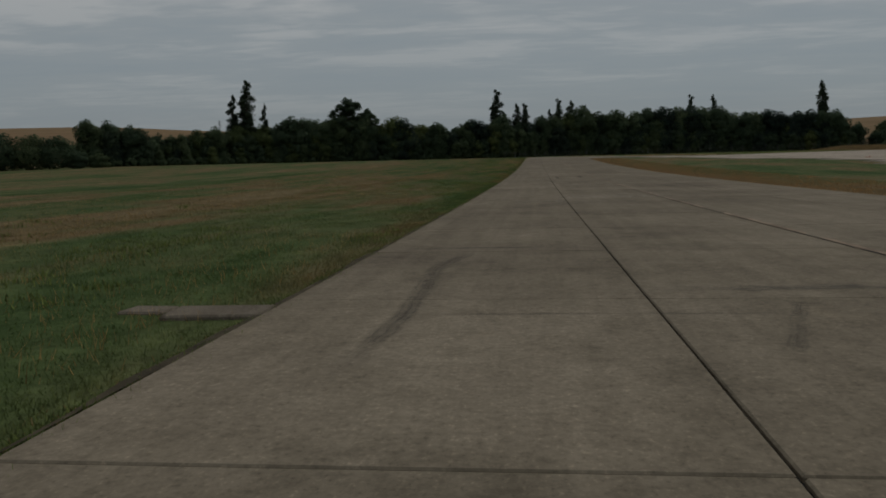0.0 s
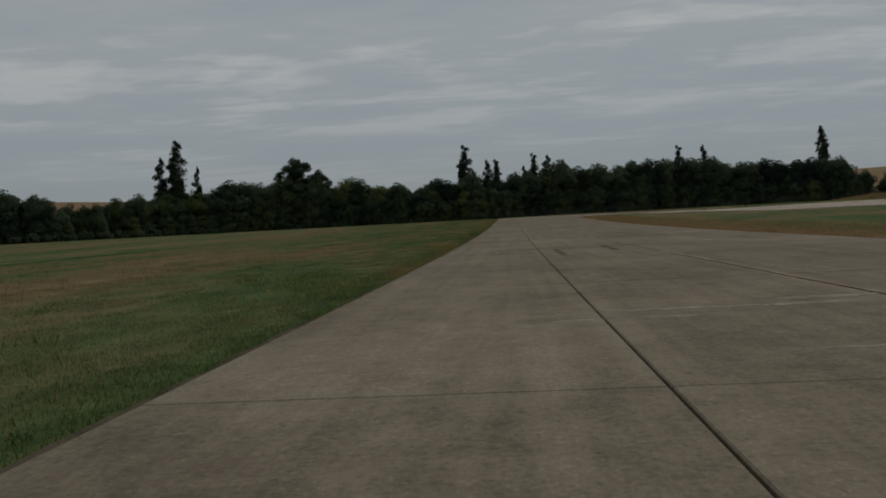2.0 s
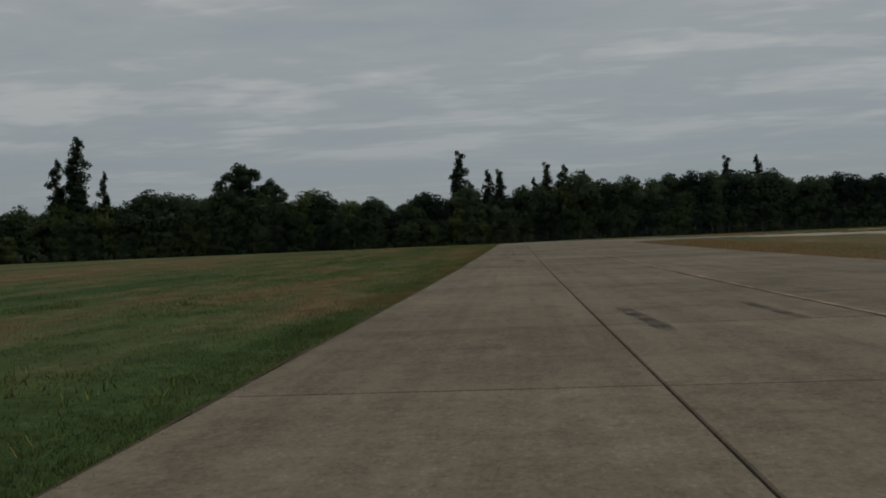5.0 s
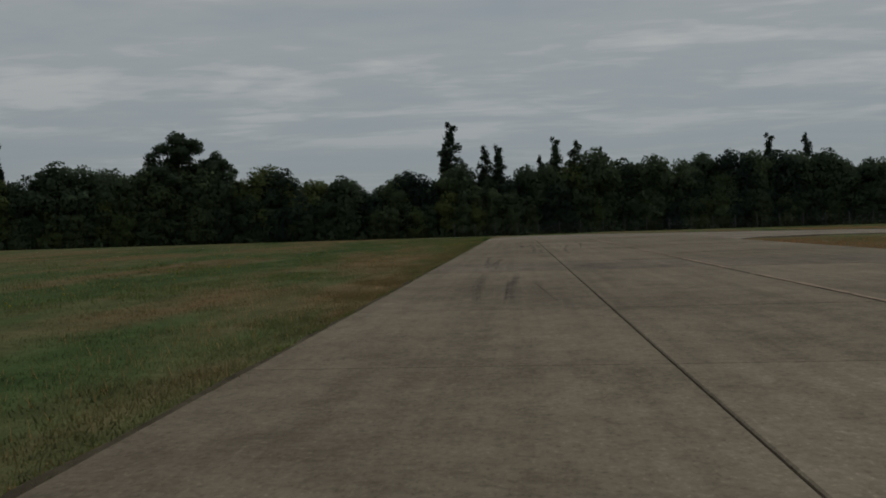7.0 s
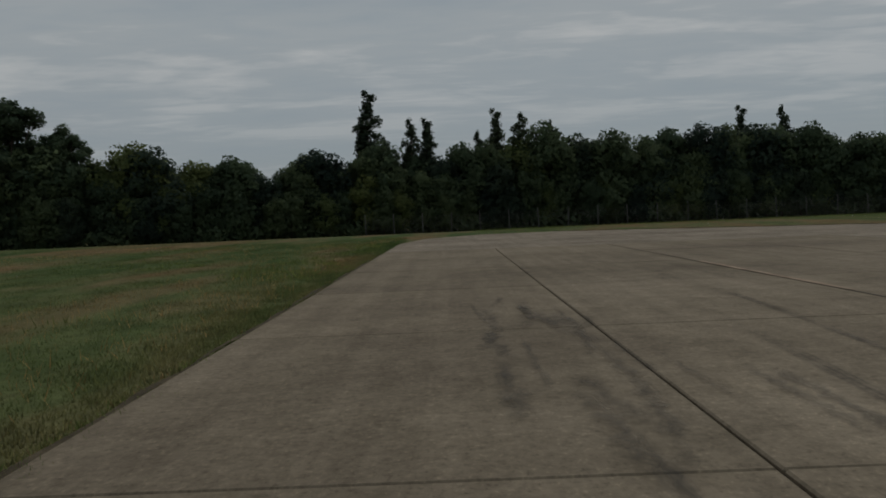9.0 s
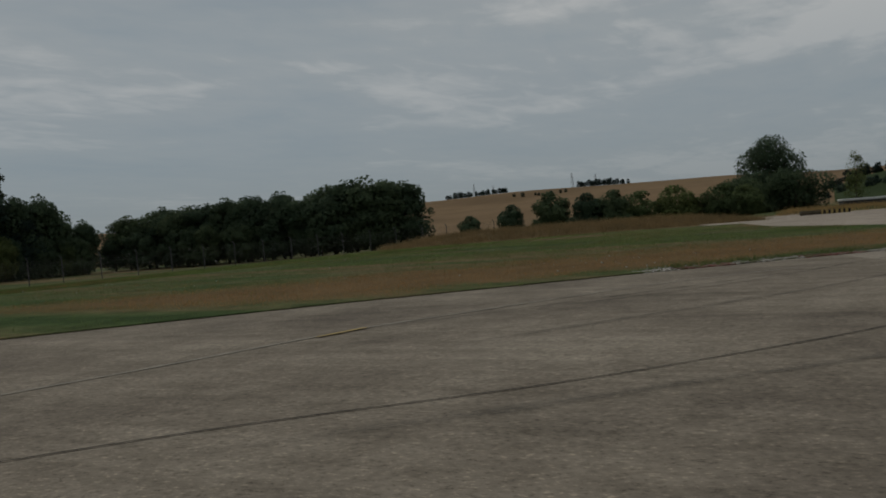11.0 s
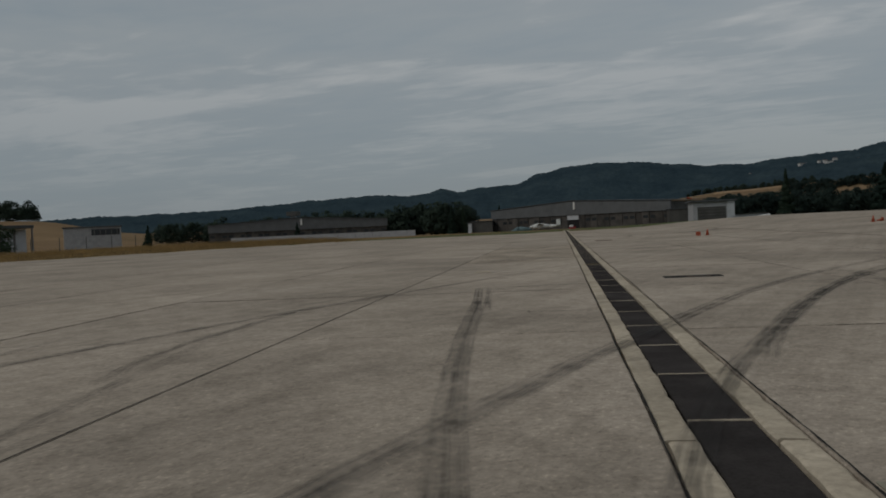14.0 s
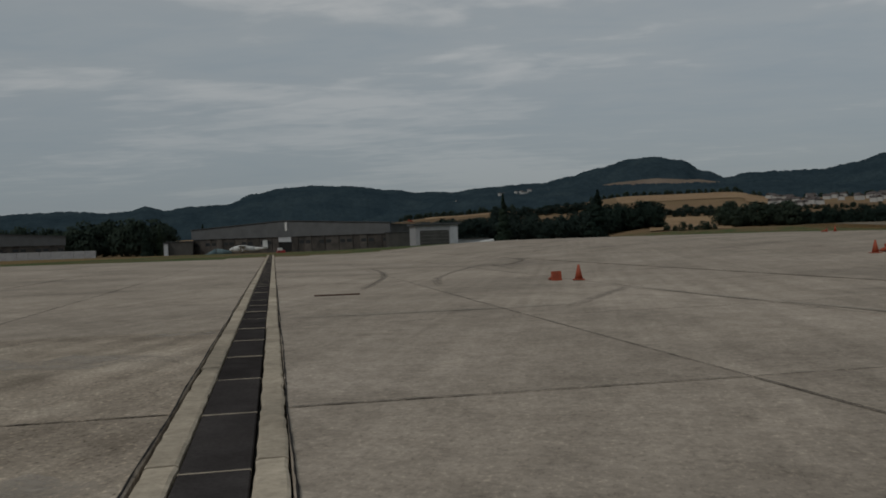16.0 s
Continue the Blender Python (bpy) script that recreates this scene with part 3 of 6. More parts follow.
INNER = [(38, 176), (36.5, 190), (34, 198), (31, 203.6), (27, 207.2), (21, 207.8), (17, 205.8), (15, 202), (15, 188)]


def inside(x, y, poly):
    c = False
    for (x0, y0), (x1, y1) in zip(poly, poly[1:] + poly[:1]):
        if (y0 > y) != (y1 > y) and x < (x1 - x0) * (y - y0) / (y1 - y0) + x0:
            c = not c
    return c


JUNCTION = [(0, 219.2)] + OUTER + [uv(0.44, 3.2), uv(0.44, 7), uv(14, 7)] + INNER[4:-1] + [(15.0, 219.2)]
APRON = [(39.6, 209.5)] + ISLAND_TOP + [(122, 85), (94, 76), (76, 40), (60, -20), (38, -100), (37, 60)] + INNER[:4] + [uv(11, 3.4)]


def paved(x, y):
    """Well inside the pavement."""
    if 0.8 < x < 14.8 and y < 221:
        return True
    return all(inside(x + dx, y + dy, JUNCTION) or inside(x + dx, y + dy, APRON) for dx, dy in ((1.2, 0), (-1.2, 0), (0, 1.2), (0, -1.2)))


# ---- ground ----
def build_ground():
    rings = [0.0]
    r = 3.0
    while r < 4700:
        rings.append(r)
        r += 3.0 if r < 240 else r * 0.022
    n = 300
    verts, faces = [(40, 130, height(40, 130))], []
    for r in rings[1:]:
        for i in range(n):
            a = 2 * math.pi * i / n
            x, y = 40 + r * math.cos(a), 130 + r * math.sin(a)
            verts.append((x, y, height(x, y) - (0.14 if paved(x, y) else 0.0)))
    for i in range(n):
        faces.append((0, 1 + i, 1 + (i + 1) % n))
    for k in range(len(rings) - 2):
        for i in range(n):
            a, b = 1 + k * n + i, 1 + k * n + (i + 1) % n
            faces.append((a, a + n, b + n, b))
    me = raw_mesh("ground", verts, faces, M_GROUND)
    for p in me.polygons:
        p.use_smooth = True
    return tagged(new("ground", me), "mown and dry airfield meadow with ripe fields beyond", "ground", kind="structure")


ground = build_ground()


def build_island():
    """The grassy tip between bend and apron, level with the pavement."""
    pts = OUTER[3:] + ISLAND_TOP[:8] + [(90, 236), (60, 246), (10, 248)]
    ob = part("grass_island", polygon_sheet(pts, PAVE + 0.02, 0.3), M_GROUND)
    tagged(ob, "brown dry grass island between bend and apron", "ground", kind="structure")


build_island()
# ---- pavement ----
def slab_mesh(name, w, l, material, t=0.14, b=0.012):
    return mesh_of(name, box((-w / 2, -l / 2, -t), (w / 2, l / 2, 0), b), material)


def build_taxiway():
    bed = ribbon([Vector((7.5, y)) for y in range(-25, 221, 3)], 15.0, 0.015)
    taxi = tagged(part("taxiway", bed, M_BED), "concrete slab taxiway with black open joints", "taxiway", kind="structure")
    edges = [(0.0, 3.738), (3.762, 7.492), (7.508, 11.242), (11.258, 14.985)]
    meshes = [slab_mesh("slab", b - a, 4.888, M_TAXI) for a, b in edges]
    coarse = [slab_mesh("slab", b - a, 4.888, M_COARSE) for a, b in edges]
    for row in range(51):
        y = 180 - 41 * 4.9 + 2.45 + row * 4.9
        if y > 219:
            break
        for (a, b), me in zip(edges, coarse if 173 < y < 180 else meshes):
            ob = new("slab", me)
            ob.parent = taxi
            ob.matrix_basis = slope_pose((a + b) / 2, y, PAVE + random.uniform(-0.003, 0.003))
    return taxi


def build_junction():
    ob = part("pavement", polygon_sheet(JUNCTION, PAVE - 0.004, 0.3), M_ASPHALT)
    return tagged(ob, "worn patched asphalt of the taxiway bend", "pavement", kind="structure")


def build_apron():
    bm = bmesh.new()
    step = 4.0
    cells = {}
    for i in range(8, 32):
        for j in range(-26, 59):
            x, y = i * step, j * step
            if inside(x + 2, y + 2, APRON):
                q = []
                for dx, dy in ((0, 0), (1, 0), (1, 1), (0, 1)):
                    k = (i + dx, j + dy)
                    if k not in cells:
                        px, py = k[0] * step, k[1] * step
                        cells[k] = bm.verts.new((px, py, height(px, py) - 0.06))
                    q.append(cells[k])
                bm.faces.new(q)
    apron = tagged(part("apron", bm, M_BED), "wide stained concrete slab apron", "apron", kind="structure")
    cols = [(-4.43, -0.432), (0.432, 4.417)]
    a = -4.445
    while a > -86:
        cols.append((a - 4.475, a))
        a -= 4.5
    a = 4.435
    while a < 60:
        cols.append((a, a + 4.475))
        a += 4.5
    meshes = {}
    rest_v, rest_f = [], []
    count = 0
    for a, b in cols:
        w = round(b - a, 3)
        for row in range(-1, 40):
            v = 2.55 + 3.25 + row * 6.5
            x, y = uv((a + b) / 2, v)
            if row < 0 and not (0 < a < 4.6):
                continue
            corners = [uv(p, v + q) for p in (a + 0.2, b - 0.2) for q in (-3, 3)] if y > 195 and a < 5 else []
            if not (inside(x, y, APRON) or row < 0 or (0 < a < 9 and row < 2) or any(inside(px, py, APRON) for px, py in corners)):
                continue
            m = slope_pose(x, y, PAVE + random.uniform(-0.004, 0.004), DRAIN_ANGLE)
            near = (-32 < a + b < 24 and v < 150)
            if near and count < 300:
                look_of = M_JOINED if row < 0 else M_SCALED if -4.5 < a < -4 and 54 < v < 76 else M_APRON
                key = (w, look_of.name)
                if key not in meshes:
                    meshes[key] = slab_mesh("slab", w, 6.485, look_of)
                ob = new("slab", meshes[key])
                ob.parent = apron
                ob.matrix_basis = m
                count += 1
            else:
                k = len(rest_v)
                h, l = w / 2, 3.2425
                flat = (a + b) < 14
                for p in ((-h, -l, -0.1), (h, -l, -0.1), (h, l, -0.1), (-h, l, -0.1), (-h, -l, 0), (h, -l, 0), (h, l, 0), (-h, l, 0)):
                    q = m @ Vector(p)
                    rest_v.append(q if flat else Vector((q.x, q.y, height(q.x, q.y) + PAVE + p[2])))
                rest_f += [tuple(k + i for i in f) for f in ((4, 5, 6, 7), (0, 1, 5, 4), (1, 2, 6, 5), (2, 3, 7, 6), (3, 0, 4, 7))]
    far = new("slabs_beyond", raw_mesh("slabs_beyond", rest_v, rest_f, M_APRON))
    far.parent = apron
    tagged(far, kind="stuff")
    return apron


def build_drain():
    """A slot drain: a row of dark cast covers between pale concrete margins with black joints."""
    ang = DRAIN_ANGLE
    x0, y0 = uv(0, 2.0)
    base = new("drainage_channel")
    base.matrix_basis = Matrix.Translation((x0, y0, 0)) @ Matrix.Rotation(ang, 4, "Z")
    tagged(base, "long dark drainage channel between pale concrete margins", "drain", kind="structure")
    cover = mesh_of("cover", box((-0.205, -0.83, -0.06), (0.205, 0.83, 0), 0.008), M_GRATE)
    strip = mesh_of("cover_joint", box((-0.205, -0.007, -0.06), (0.205, 0.007, 0), 0.002), M_PALE)
    rnd = random.Random(44)

    def worn_margin():
        """A pale concrete strip with crumbled edges and a slightly uneven top."""
        bm = bmesh.new()
        rows = []
        n = 22
        for i in range(n + 1):
            y = -1.985 + 3.97 * i / n
            a, b = -0.1 + abs(rnd.gauss(0, 0.008)), 0.1 - abs(rnd.gauss(0, 0.009))
            rows.append([bm.verts.new(p) for p in ((a, y, -0.1), (a, y, -0.012), (a + 0.02, y, rnd.uniform(-0.006, 0.003)), (b - 0.02, y, rnd.uniform(-0.006, 0.003)), (b, y, -0.012), (b, y, -0.1))])
        for p, q in zip(rows, rows[1:]):
            for k in range(5):
                bm.faces.new((p[k], p[k + 1], q[k + 1], q[k]))
        bm.faces.new(rows[0])
        bm.faces.new(rows[-1][::-1])
        bmesh.ops.recalc_face_normals(bm, faces=bm.faces)
        return mesh_of("margin", bm, M_PALE)
    margins = [worn_margin() for k in range(5)]
    for i in range(100):
        ob = new("cover", cover)
        ob.parent = base
        ob.matrix_basis = pose(0, 0.84 + i * 1.68, PAVE - 0.012 + random.uniform(-0.004, 0.004))
        ob = new("cover_joint", strip)
        ob.parent = base
        ob.matrix_basis = pose(0, i * 1.68, PAVE - 0.008)
    for s in (-1, 1):
        for i in range(43):
            ob = new("margin", margins[(i * 2 + (s > 0)) % 5])
            ob.parent = base
            ob.matrix_basis = pose(s * 0.318 + random.uniform(-0.008, 0.008), 2 + i * 4.0, PAVE + 0.004 + random.uniform(-0.006, 0.004), 0, 0, random.uniform(-0.25, 0.25))
    return base


# ---- plants ----
def leaf_cloud(seed, lobes, n, size, flat=0.5, inner=0.62):
    """Leaf clumps scattered over overlapping lobes (centre, radii), with normals that follow the lobes."""
    rng = np.random.RandomState(seed)
    c = np.array([l[0] for l in lobes], float)
    rad = np.array([l[1] for l in lobes], float)
    wgt = (rad[:, 0] * rad[:, 2]) ** 1.0
    k = rng.choice(len(lobes), n, p=wgt / wgt.sum())
    d = rng.normal(size=(n, 3))
    d /= np.linalg.norm(d, axis=1)[:, None]
    f = inner + (1.12 - inner) * rng.rand(n) ** 0.7
    p = c[k] + d * rad[k] * f[:, None]
    nrm = d + rng.normal(size=(n, 3)) * flat
    nrm /= np.linalg.norm(nrm, axis=1)[:, None]
    ref = rng.normal(size=(n, 3))
    a = np.cross(nrm, ref)
    a /= np.linalg.norm(a, axis=1)[:, None] + 1e-9
    b = np.cross(nrm, a)
    s = size * rng.uniform(0.45, 1.35, n)[:, None]
    v = np.empty((n * 3, 3))
    v[0::3] = p - a * s * 0.8 - b * s * 0.35
    v[1::3] = p + a * s * 0.8 - b * s * 0.3
    v[2::3] = p + b * s * 0.85
    soft = d + nrm * 0.25
    soft /= np.linalg.norm(soft, axis=1)[:, None]
    return v, np.repeat(soft, 3, axis=0)


def make_tree(kind, seed, lobes, n, size, leaf, trunk_h, trunk_r, label, category="tree", limbs=5, inner=0.62):
    rnd = random.Random(seed)
    root = new(kind)
    bm = bmesh.new()
    add_tube(bm, (0, 0, -0.8), (0, 0, trunk_h * 0.45), trunk_r, trunk_r * 0.75, 9)
    add_tube(bm, (0, 0, trunk_h * 0.44), (rnd.uniform(-.2, .2), rnd.uniform(-.2, .2), trunk_h), trunk_r * 0.74, trunk_r * 0.25, 8)
    part("trunk", bm, M_BARK, root, smooth=True)
    bm = bmesh.new()
    for l in rnd.sample(lobes, min(limbs, len(lobes))):
        z = trunk_h * rnd.uniform(0.3, 0.6)
        add_tube(bm, (0, 0, z), (l[0][0] * 0.9, l[0][1] * 0.9, max(z + 0.5, l[0][2])), trunk_r * 0.35, trunk_r * 0.08, 6)
    part("limbs", bm, M_BARK, root, smooth=True)
    v, soft = leaf_cloud(seed, lobes, n, size, inner=inner)
    crown = new("crown", leaf_mesh("crown", v, soft, leaf))
    crown.parent = root
    return tagged(root, label, category)


def broad_lobes(seed, h, r, n=11, low=0.12):
    rnd = random.Random(seed)
    out = [((0, 0, h * 0.5), (r * 0.62, r * 0.62, h * 0.42)), ((0, 0, h * 0.25), (r * 0.8, r * 0.8, h * 0.2))]
    for i in range(n):
        a, z = rnd.uniform(0, 6.28), rnd.uniform(low + 0.1, 0.86)
        w = math.sin(min(1, (1.06 - z) * 1.9) * 1.57)
        q = r * (0.35 + 0.4 * rnd.random()) * w
        s = r * rnd.uniform(0.28, 0.46) * (0.55 + 0.45 * w)
        out.append(((q * math.cos(a), q * math.sin(a), h * z), (s, s, s * rnd.uniform(0.75, 1.0))))
    out.append(((rnd.uniform(-.2, .2) * r, rnd.uniform(-.2, .2) * r, h * 0.9), (r * 0.3, r * 0.3, h * 0.1)))
    return out


def poplar_lobes(seed, h, r):
    """Upswept, ragged columns: a few tapering plumes of unequal height, each of many small upright tufts."""
    rnd = random.Random(seed)
    out = []
    plumes = [(0.0, 0.0, 1.0, 0.85)] + [(rnd.uniform(-0.55, 0.55), rnd.uniform(-0.55, 0.55), rnd.uniform(0.62, 0.93), rnd.uniform(0.45, 0.65)) for k in range(4)]
    for px, py, top, fat in plumes:
        n = 34
        for i in range(n):
            z = 0.08 + (top - 0.1) * i / (n - 1)
            q = z / top
            w = min(1.0, 0.35 + q / 0.4) * min(1.0, (1.03 - q) / 0.3) ** 0.6
            a = rnd.uniform(0, 6.28)
            o = r * fat * w * rnd.uniform(0.1, 0.6)
            s = r * fat * (0.16 + 0.3 * w) * rnd.uniform(0.7, 1.15)
            lean = 1.0 - 0.45 * q
            out.append(((px * r * lean + o * math.cos(a), py * r * lean + o * math.sin(a), h * z), (s, s, h * rnd.uniform(0.028, 0.05))))
    return out


def conifer_lobes(seed, h, r):
    rnd = random.Random(seed)
    out = []
    for i in range(30):
        z = 0.06 + 0.92 * i / 29
        w = (1.02 - z)
        a = rnd.uniform(0, 6.28)
        out.append(((r * 0.3 * w * math.cos(a), r * 0.3 * w * math.sin(a), h * z), (r * w * 0.85, r * w * 0.85, h * 0.03)))
    return out


def set_on(ob, x, y, scale=1.0, wide=1.0, turn=None, sink=0.2):
    t = random.uniform(0, 360) if turn is None else turn
    return Matrix.Translation((x, y, height(x, y) - sink)) @ Matrix.Rotation(radians(t), 4, "Z") @ Matrix.Diagonal((scale * wide, scale * wide, scale, 1))


def grow(proto, spots):
    """Stands the prototype on the first spot and copies of it on the others; a spot is x, y, height scale, width."""
    for x, y, s, w in spots[1:]:
        copy_thing(proto, set_on(proto, x, y, s, w))
    proto.matrix_basis = set_on(proto, *spots[0])


TOPS = [(-143, 14.5), (-136, 14.5), (-132, 12.5), (-128, 10.3), (-120, 11.6), (-114, 13.6), (-96, 14.6), (-89, 17), (-78, 18), (-64, 18), (-60, 15.3),
        (-54, 17.6), (-47, 15.2), (-39, 14.8), (-34, 11), (-28, 16.2), (-22, 17.2), (-18, 15.6), (-10, 17.2), (-1, 14.5), (6, 16.8), (18, 17.8),
        (24, 20.2), (31, 17.8), (37, 18.8), (42, 14.8), (47, 19.3), (66, 19.5), (81, 18.6), (94, 17.2), (113, 16.8), (127, 17.4), (133, 14.5), (138, 11)]
WOOD_EDGE = [(-146, 256), (-140, 264), (-105, 304), (-73, 334), (-14, 358), (60, 374), (120, 377), (138, 370)]


def wood_y(x):
    for (x0, y0), (x1, y1) in zip(WOOD_EDGE, WOOD_EDGE[1:]):
        if x <= x1:
            return lerp(y0, y1, (x - x0) / (x1 - x0))
    return WOOD_EDGE[-1][1]


def build_woods():
    rnd = random.Random(5)
    protos = []
    for i in range(6):
        leaf = (M_LEAF, M_LEAF, M_LIGHTLEAF, M_LEAF, M_NEEDLE, M_LEAF)[i]
        p = make_tree("broadleaf_tree", 40 + i, broad_lobes(40 + i, 16, 5.4, 38), 8200, 0.37, leaf, 12, 0.32, "tall dense dark green broadleaf tree at the wood's edge")
        tagged(p, group="trees of the wood")
        protos.append(p)
    spots = {i: [] for i in range(6)}
    for row, (back, step, tall) in enumerate(((0, 7.0, 1.0), (9, 8.0, 0.97), (-5, 5.0, 0.5), (-2, 7.0, 0.75))):
        x = -143.0 + row * 2
        while x < 136 - (5 if back > 5 else 0):
            px = x + rnd.uniform(-1.5, 1.5)
            py = wood_y(px) + back + rnd.uniform(-2, 2)
            h = table(TOPS, px) * 1.08 * tall * rnd.uniform(0.93, 1.04)
            spots[rnd.randrange(6)].append((px, py, h / 16.0, rnd.uniform(0.85, 1.15)))
            x += step * (0.8 if px > -60 else 0.62)
    # undergrowth closing the wood's foot and inside
    verts, normals = [], []
    x = -144.0
    while x < 132:
        g = height(x, wood_y(x))
        h = table(TOPS, x)
        v, soft = leaf_cloud(900 + int(x), [((x, wood_y(x) + 4, g + h * 0.4), (3.6, 2.5, h * 0.42)), ((x + 1.5, wood_y(x) - 4.5, g + 1.2), (3.0, 1.6, 1.8))], 1500, 0.5, inner=0.5)
        verts.append(v)
        normals.append(soft)
        x += 3.4
    tagged(new("undergrowth", leaf_mesh("undergrowth", np.concatenate(verts), np.concatenate(normals), M_LEAF)), "dense dark undergrowth filling the wood", "undergrowth", kind="stuff")
    # the second wood beyond the gap
    y = 369.0
    while y > 297:
        for back, tall in ((0, 1.0), (8, 1.05), (-4, 0.6)):
            h = 14.2 * tall * rnd.uniform(0.88, 1.06)
            spots[rnd.choice((0, 1, 3, 5))].append((149 + back + rnd.uniform(-1.5, 1.5), y + rnd.uniform(-1, 1), h / 16.0, rnd.uniform(1.1, 1.4)))
        y -= 5.6
    for i in range(6):
        grow(protos[i], spots[i])
    pop = make_tree("poplar", 71, poplar_lobes(71, 24, 2.5), 13000, 0.30, M_POPLAR, 20, 0.35, "slender dark columnar poplar rising above the wood", limbs=3, inner=0.15)
    tagged(pop, group="poplars")
    pop2 = make_tree("poplar", 72, poplar_lobes(75, 24, 2.4), 12000, 0.30, M_POPLAR, 20, 0.35, "slender columnar poplar with a ragged top", limbs=3, inner=0.15)
    tagged(pop2, group="poplars")
    grow(pop, [(-105.0, 308, 1.32, 1.5), (-14, 363.5, 1.23, 1.45), (12.3, 366.5, 1.05, 1.35), (127.5, 388, 1.27, 1.4), (71.8, 391, 1.1, 1.3), (-2.0, 363.5, 0.98, 1.45)])
    grow(pop2, [(-110.8, 308.5, 1.1, 1.35), (-98.6, 308.5, 0.95, 1.05), (-11, 365.5, 0.84, 1.6), (8.8, 367, 0.86, 1.3), (17.5, 366.5, 1.0, 1.6), (82, 391, 1.08, 1.35), (-5.2, 364.5, 0.98, 1.5), (24, 366, 0.92, 1.4)])
    lobes = [((0.5, 0, 9.5), (4.6, 4.6, 3.6)), ((0, 0, 14), (2.4, 2.4, 3.0))]
    for k in range(56):
        a, z = rnd.uniform(0, 6.28), rnd.uniform(0.0, 1.0)
        q = rnd.uniform(0.8, 5.0) * math.sqrt(max(0.1, 1 - abs(z - 0.3) ** 1.5 * 1.5))
        t = rnd.uniform(0.8, 1.6) * (1.2 - 0.4 * z)
        lobes.append(((q * math.cos(a) - 0.8, q * math.sin(a), 10.5 + 13.0 * z), (t, t, t * rnd.uniform(0.8, 1.1))))
    oak = make_tree("broadleaf_tree", 90, lobes, 15000, 0.3, M_LEAF, 19, 0.45, "tall airy broadleaf tree standing clear of the wood", limbs=14, inner=0.35)
    grow(oak, [(-73, 334, 1.1, 1.4), (-65, 338, 0.92, 1.2)])


def build_grass():
    """Tufts of blades along the pavement edges and over the near meadow."""
    rng = np.random.RandomState(3)

    def tufts(name, centres, tall, blades, material, label, spread=0.14, wide=0.012):
        n = len(centres)
        c = np.repeat(centres, blades, axis=0)
        m = len(c)
        off = rng.normal(size=(m, 2)) * spread
        base = c.copy()
        base[:, :2] += off
        a = rng.rand(m) * 6.283
        hgt = np.repeat(rng.uniform(0.5, 1.2, n), blades) * tall * rng.uniform(0.6, 1.15, m)
        side = np.stack([np.cos(a), np.sin(a), np.zeros(m)], 1) * wide * rng.uniform(0.7, 1.5, m)[:, None]
        lean = rng.normal(size=(m, 2)) * 0.35 * hgt[:, None]
        tip = base.copy()
        tip[:, :2] += lean
        tip[:, 2] += hgt
        v = np.empty((m * 3, 3))
        v[0::3], v[1::3], v[2::3] = base - side, base + side, tip
        up = rng.normal(size=(m, 3)) * 0.28 + np.array((0, 0, 1.0))
        up /= np.linalg.norm(up, axis=1)[:, None]
        ob = new(name, leaf_mesh(name, v, np.repeat(up, 3, axis=0), material))
        return tagged(ob, label, "grass", kind="stuff")

    def scatter(n, x0, x1, y0, y1, keep=None, power=1.0):
        out = []
        while len(out) < n:
            x = x1 + (x0 - x1) * rng.rand() ** power
            y = rng.uniform(y0, y1)
            if keep is None or keep(x, y):
                out.append((x, y, height(x, y) - 0.01))
        return np.array(out)

    tuft = lambda x, y: noise.noise(Vector((x * 0.8, y * 0.5, 3.0))) > rng.uniform(-0.5, 0.35)
    tufts("verge_grass", scatter(15000, -1.1, 0.08, -5, 232, None, 1.6), 0.06, 10, M_GRASS, "ragged green grass along the concrete edge", 0.09, 0.005)
    tufts("edge_clumps", scatter(2600, -0.16, 0.15, -5, 219, lambda x, y: noise.noise(Vector((3, y * 0.6, 5))) > -0.12), 0.075, 14, M_LUSH, "ragged grass clumps creeping over the concrete edge", 0.06, 0.006)
    tufts("edge_litter", scatter(2600, -0.16, 0.12, -5, 219, lambda x, y: noise.noise(Vector((0, y * 0.5, 5))) > -0.05), 0.05, 8, M_STRAW, "dry straw litter along the concrete edge", 0.07, 0.005)
    tufts("meadow_grass", scatter(60000, -11, -0.3, -2, 240, tuft, 1.5), 0.05, 9, M_GRASS, "short mottled meadow grass", 0.16, 0.006)
    tufts("meadow_grass", scatter(16000, -34, -9, -2, 250, tuft, 1.0), 0.07, 7, M_GRASS, "short mottled meadow grass farther from the taxiway", 0.3, 0.014)
    seed = lambda x, y: noise.noise(Vector((x * 0.16, y * 0.06, 7.0))) > 0.08
    tufts("seed_heads", scatter(5200, -24, -0.8, -2, 240, seed, 1.5), 0.17, 5, M_STRAW, "thin pale seeding grass stalks", 0.25, 0.0035)
    weedy = lambda x, y: noise.noise(Vector((x * 0.3, y * 0.15, 1.0))) > 0.25
    tufts("meadow_weeds", scatter(1500, -14, -0.5, -2, 240, weedy, 1.4), 0.13, 14, M_LUSH, "low lush green weeds in the meadow", 0.16, 0.011)
    tufts("far_verge_grass", scatter(10000, 15, 22, 0, 200, None, 1.0), 0.12, 6, M_BROWN, "dry brown grass along the taxiway's far edge", 0.15, 0.009)

    def isl(x, y):
        return y > 204 + 0.2 * (40 - x) and not (x < 15.5 and y < 220) and not any(inside(x + i, y + j, q) for q in (JUNCTION, APRON) for i, j in ((0.1, 0), (-0.1, 0), (0, 0.1), (0, -0.1)))

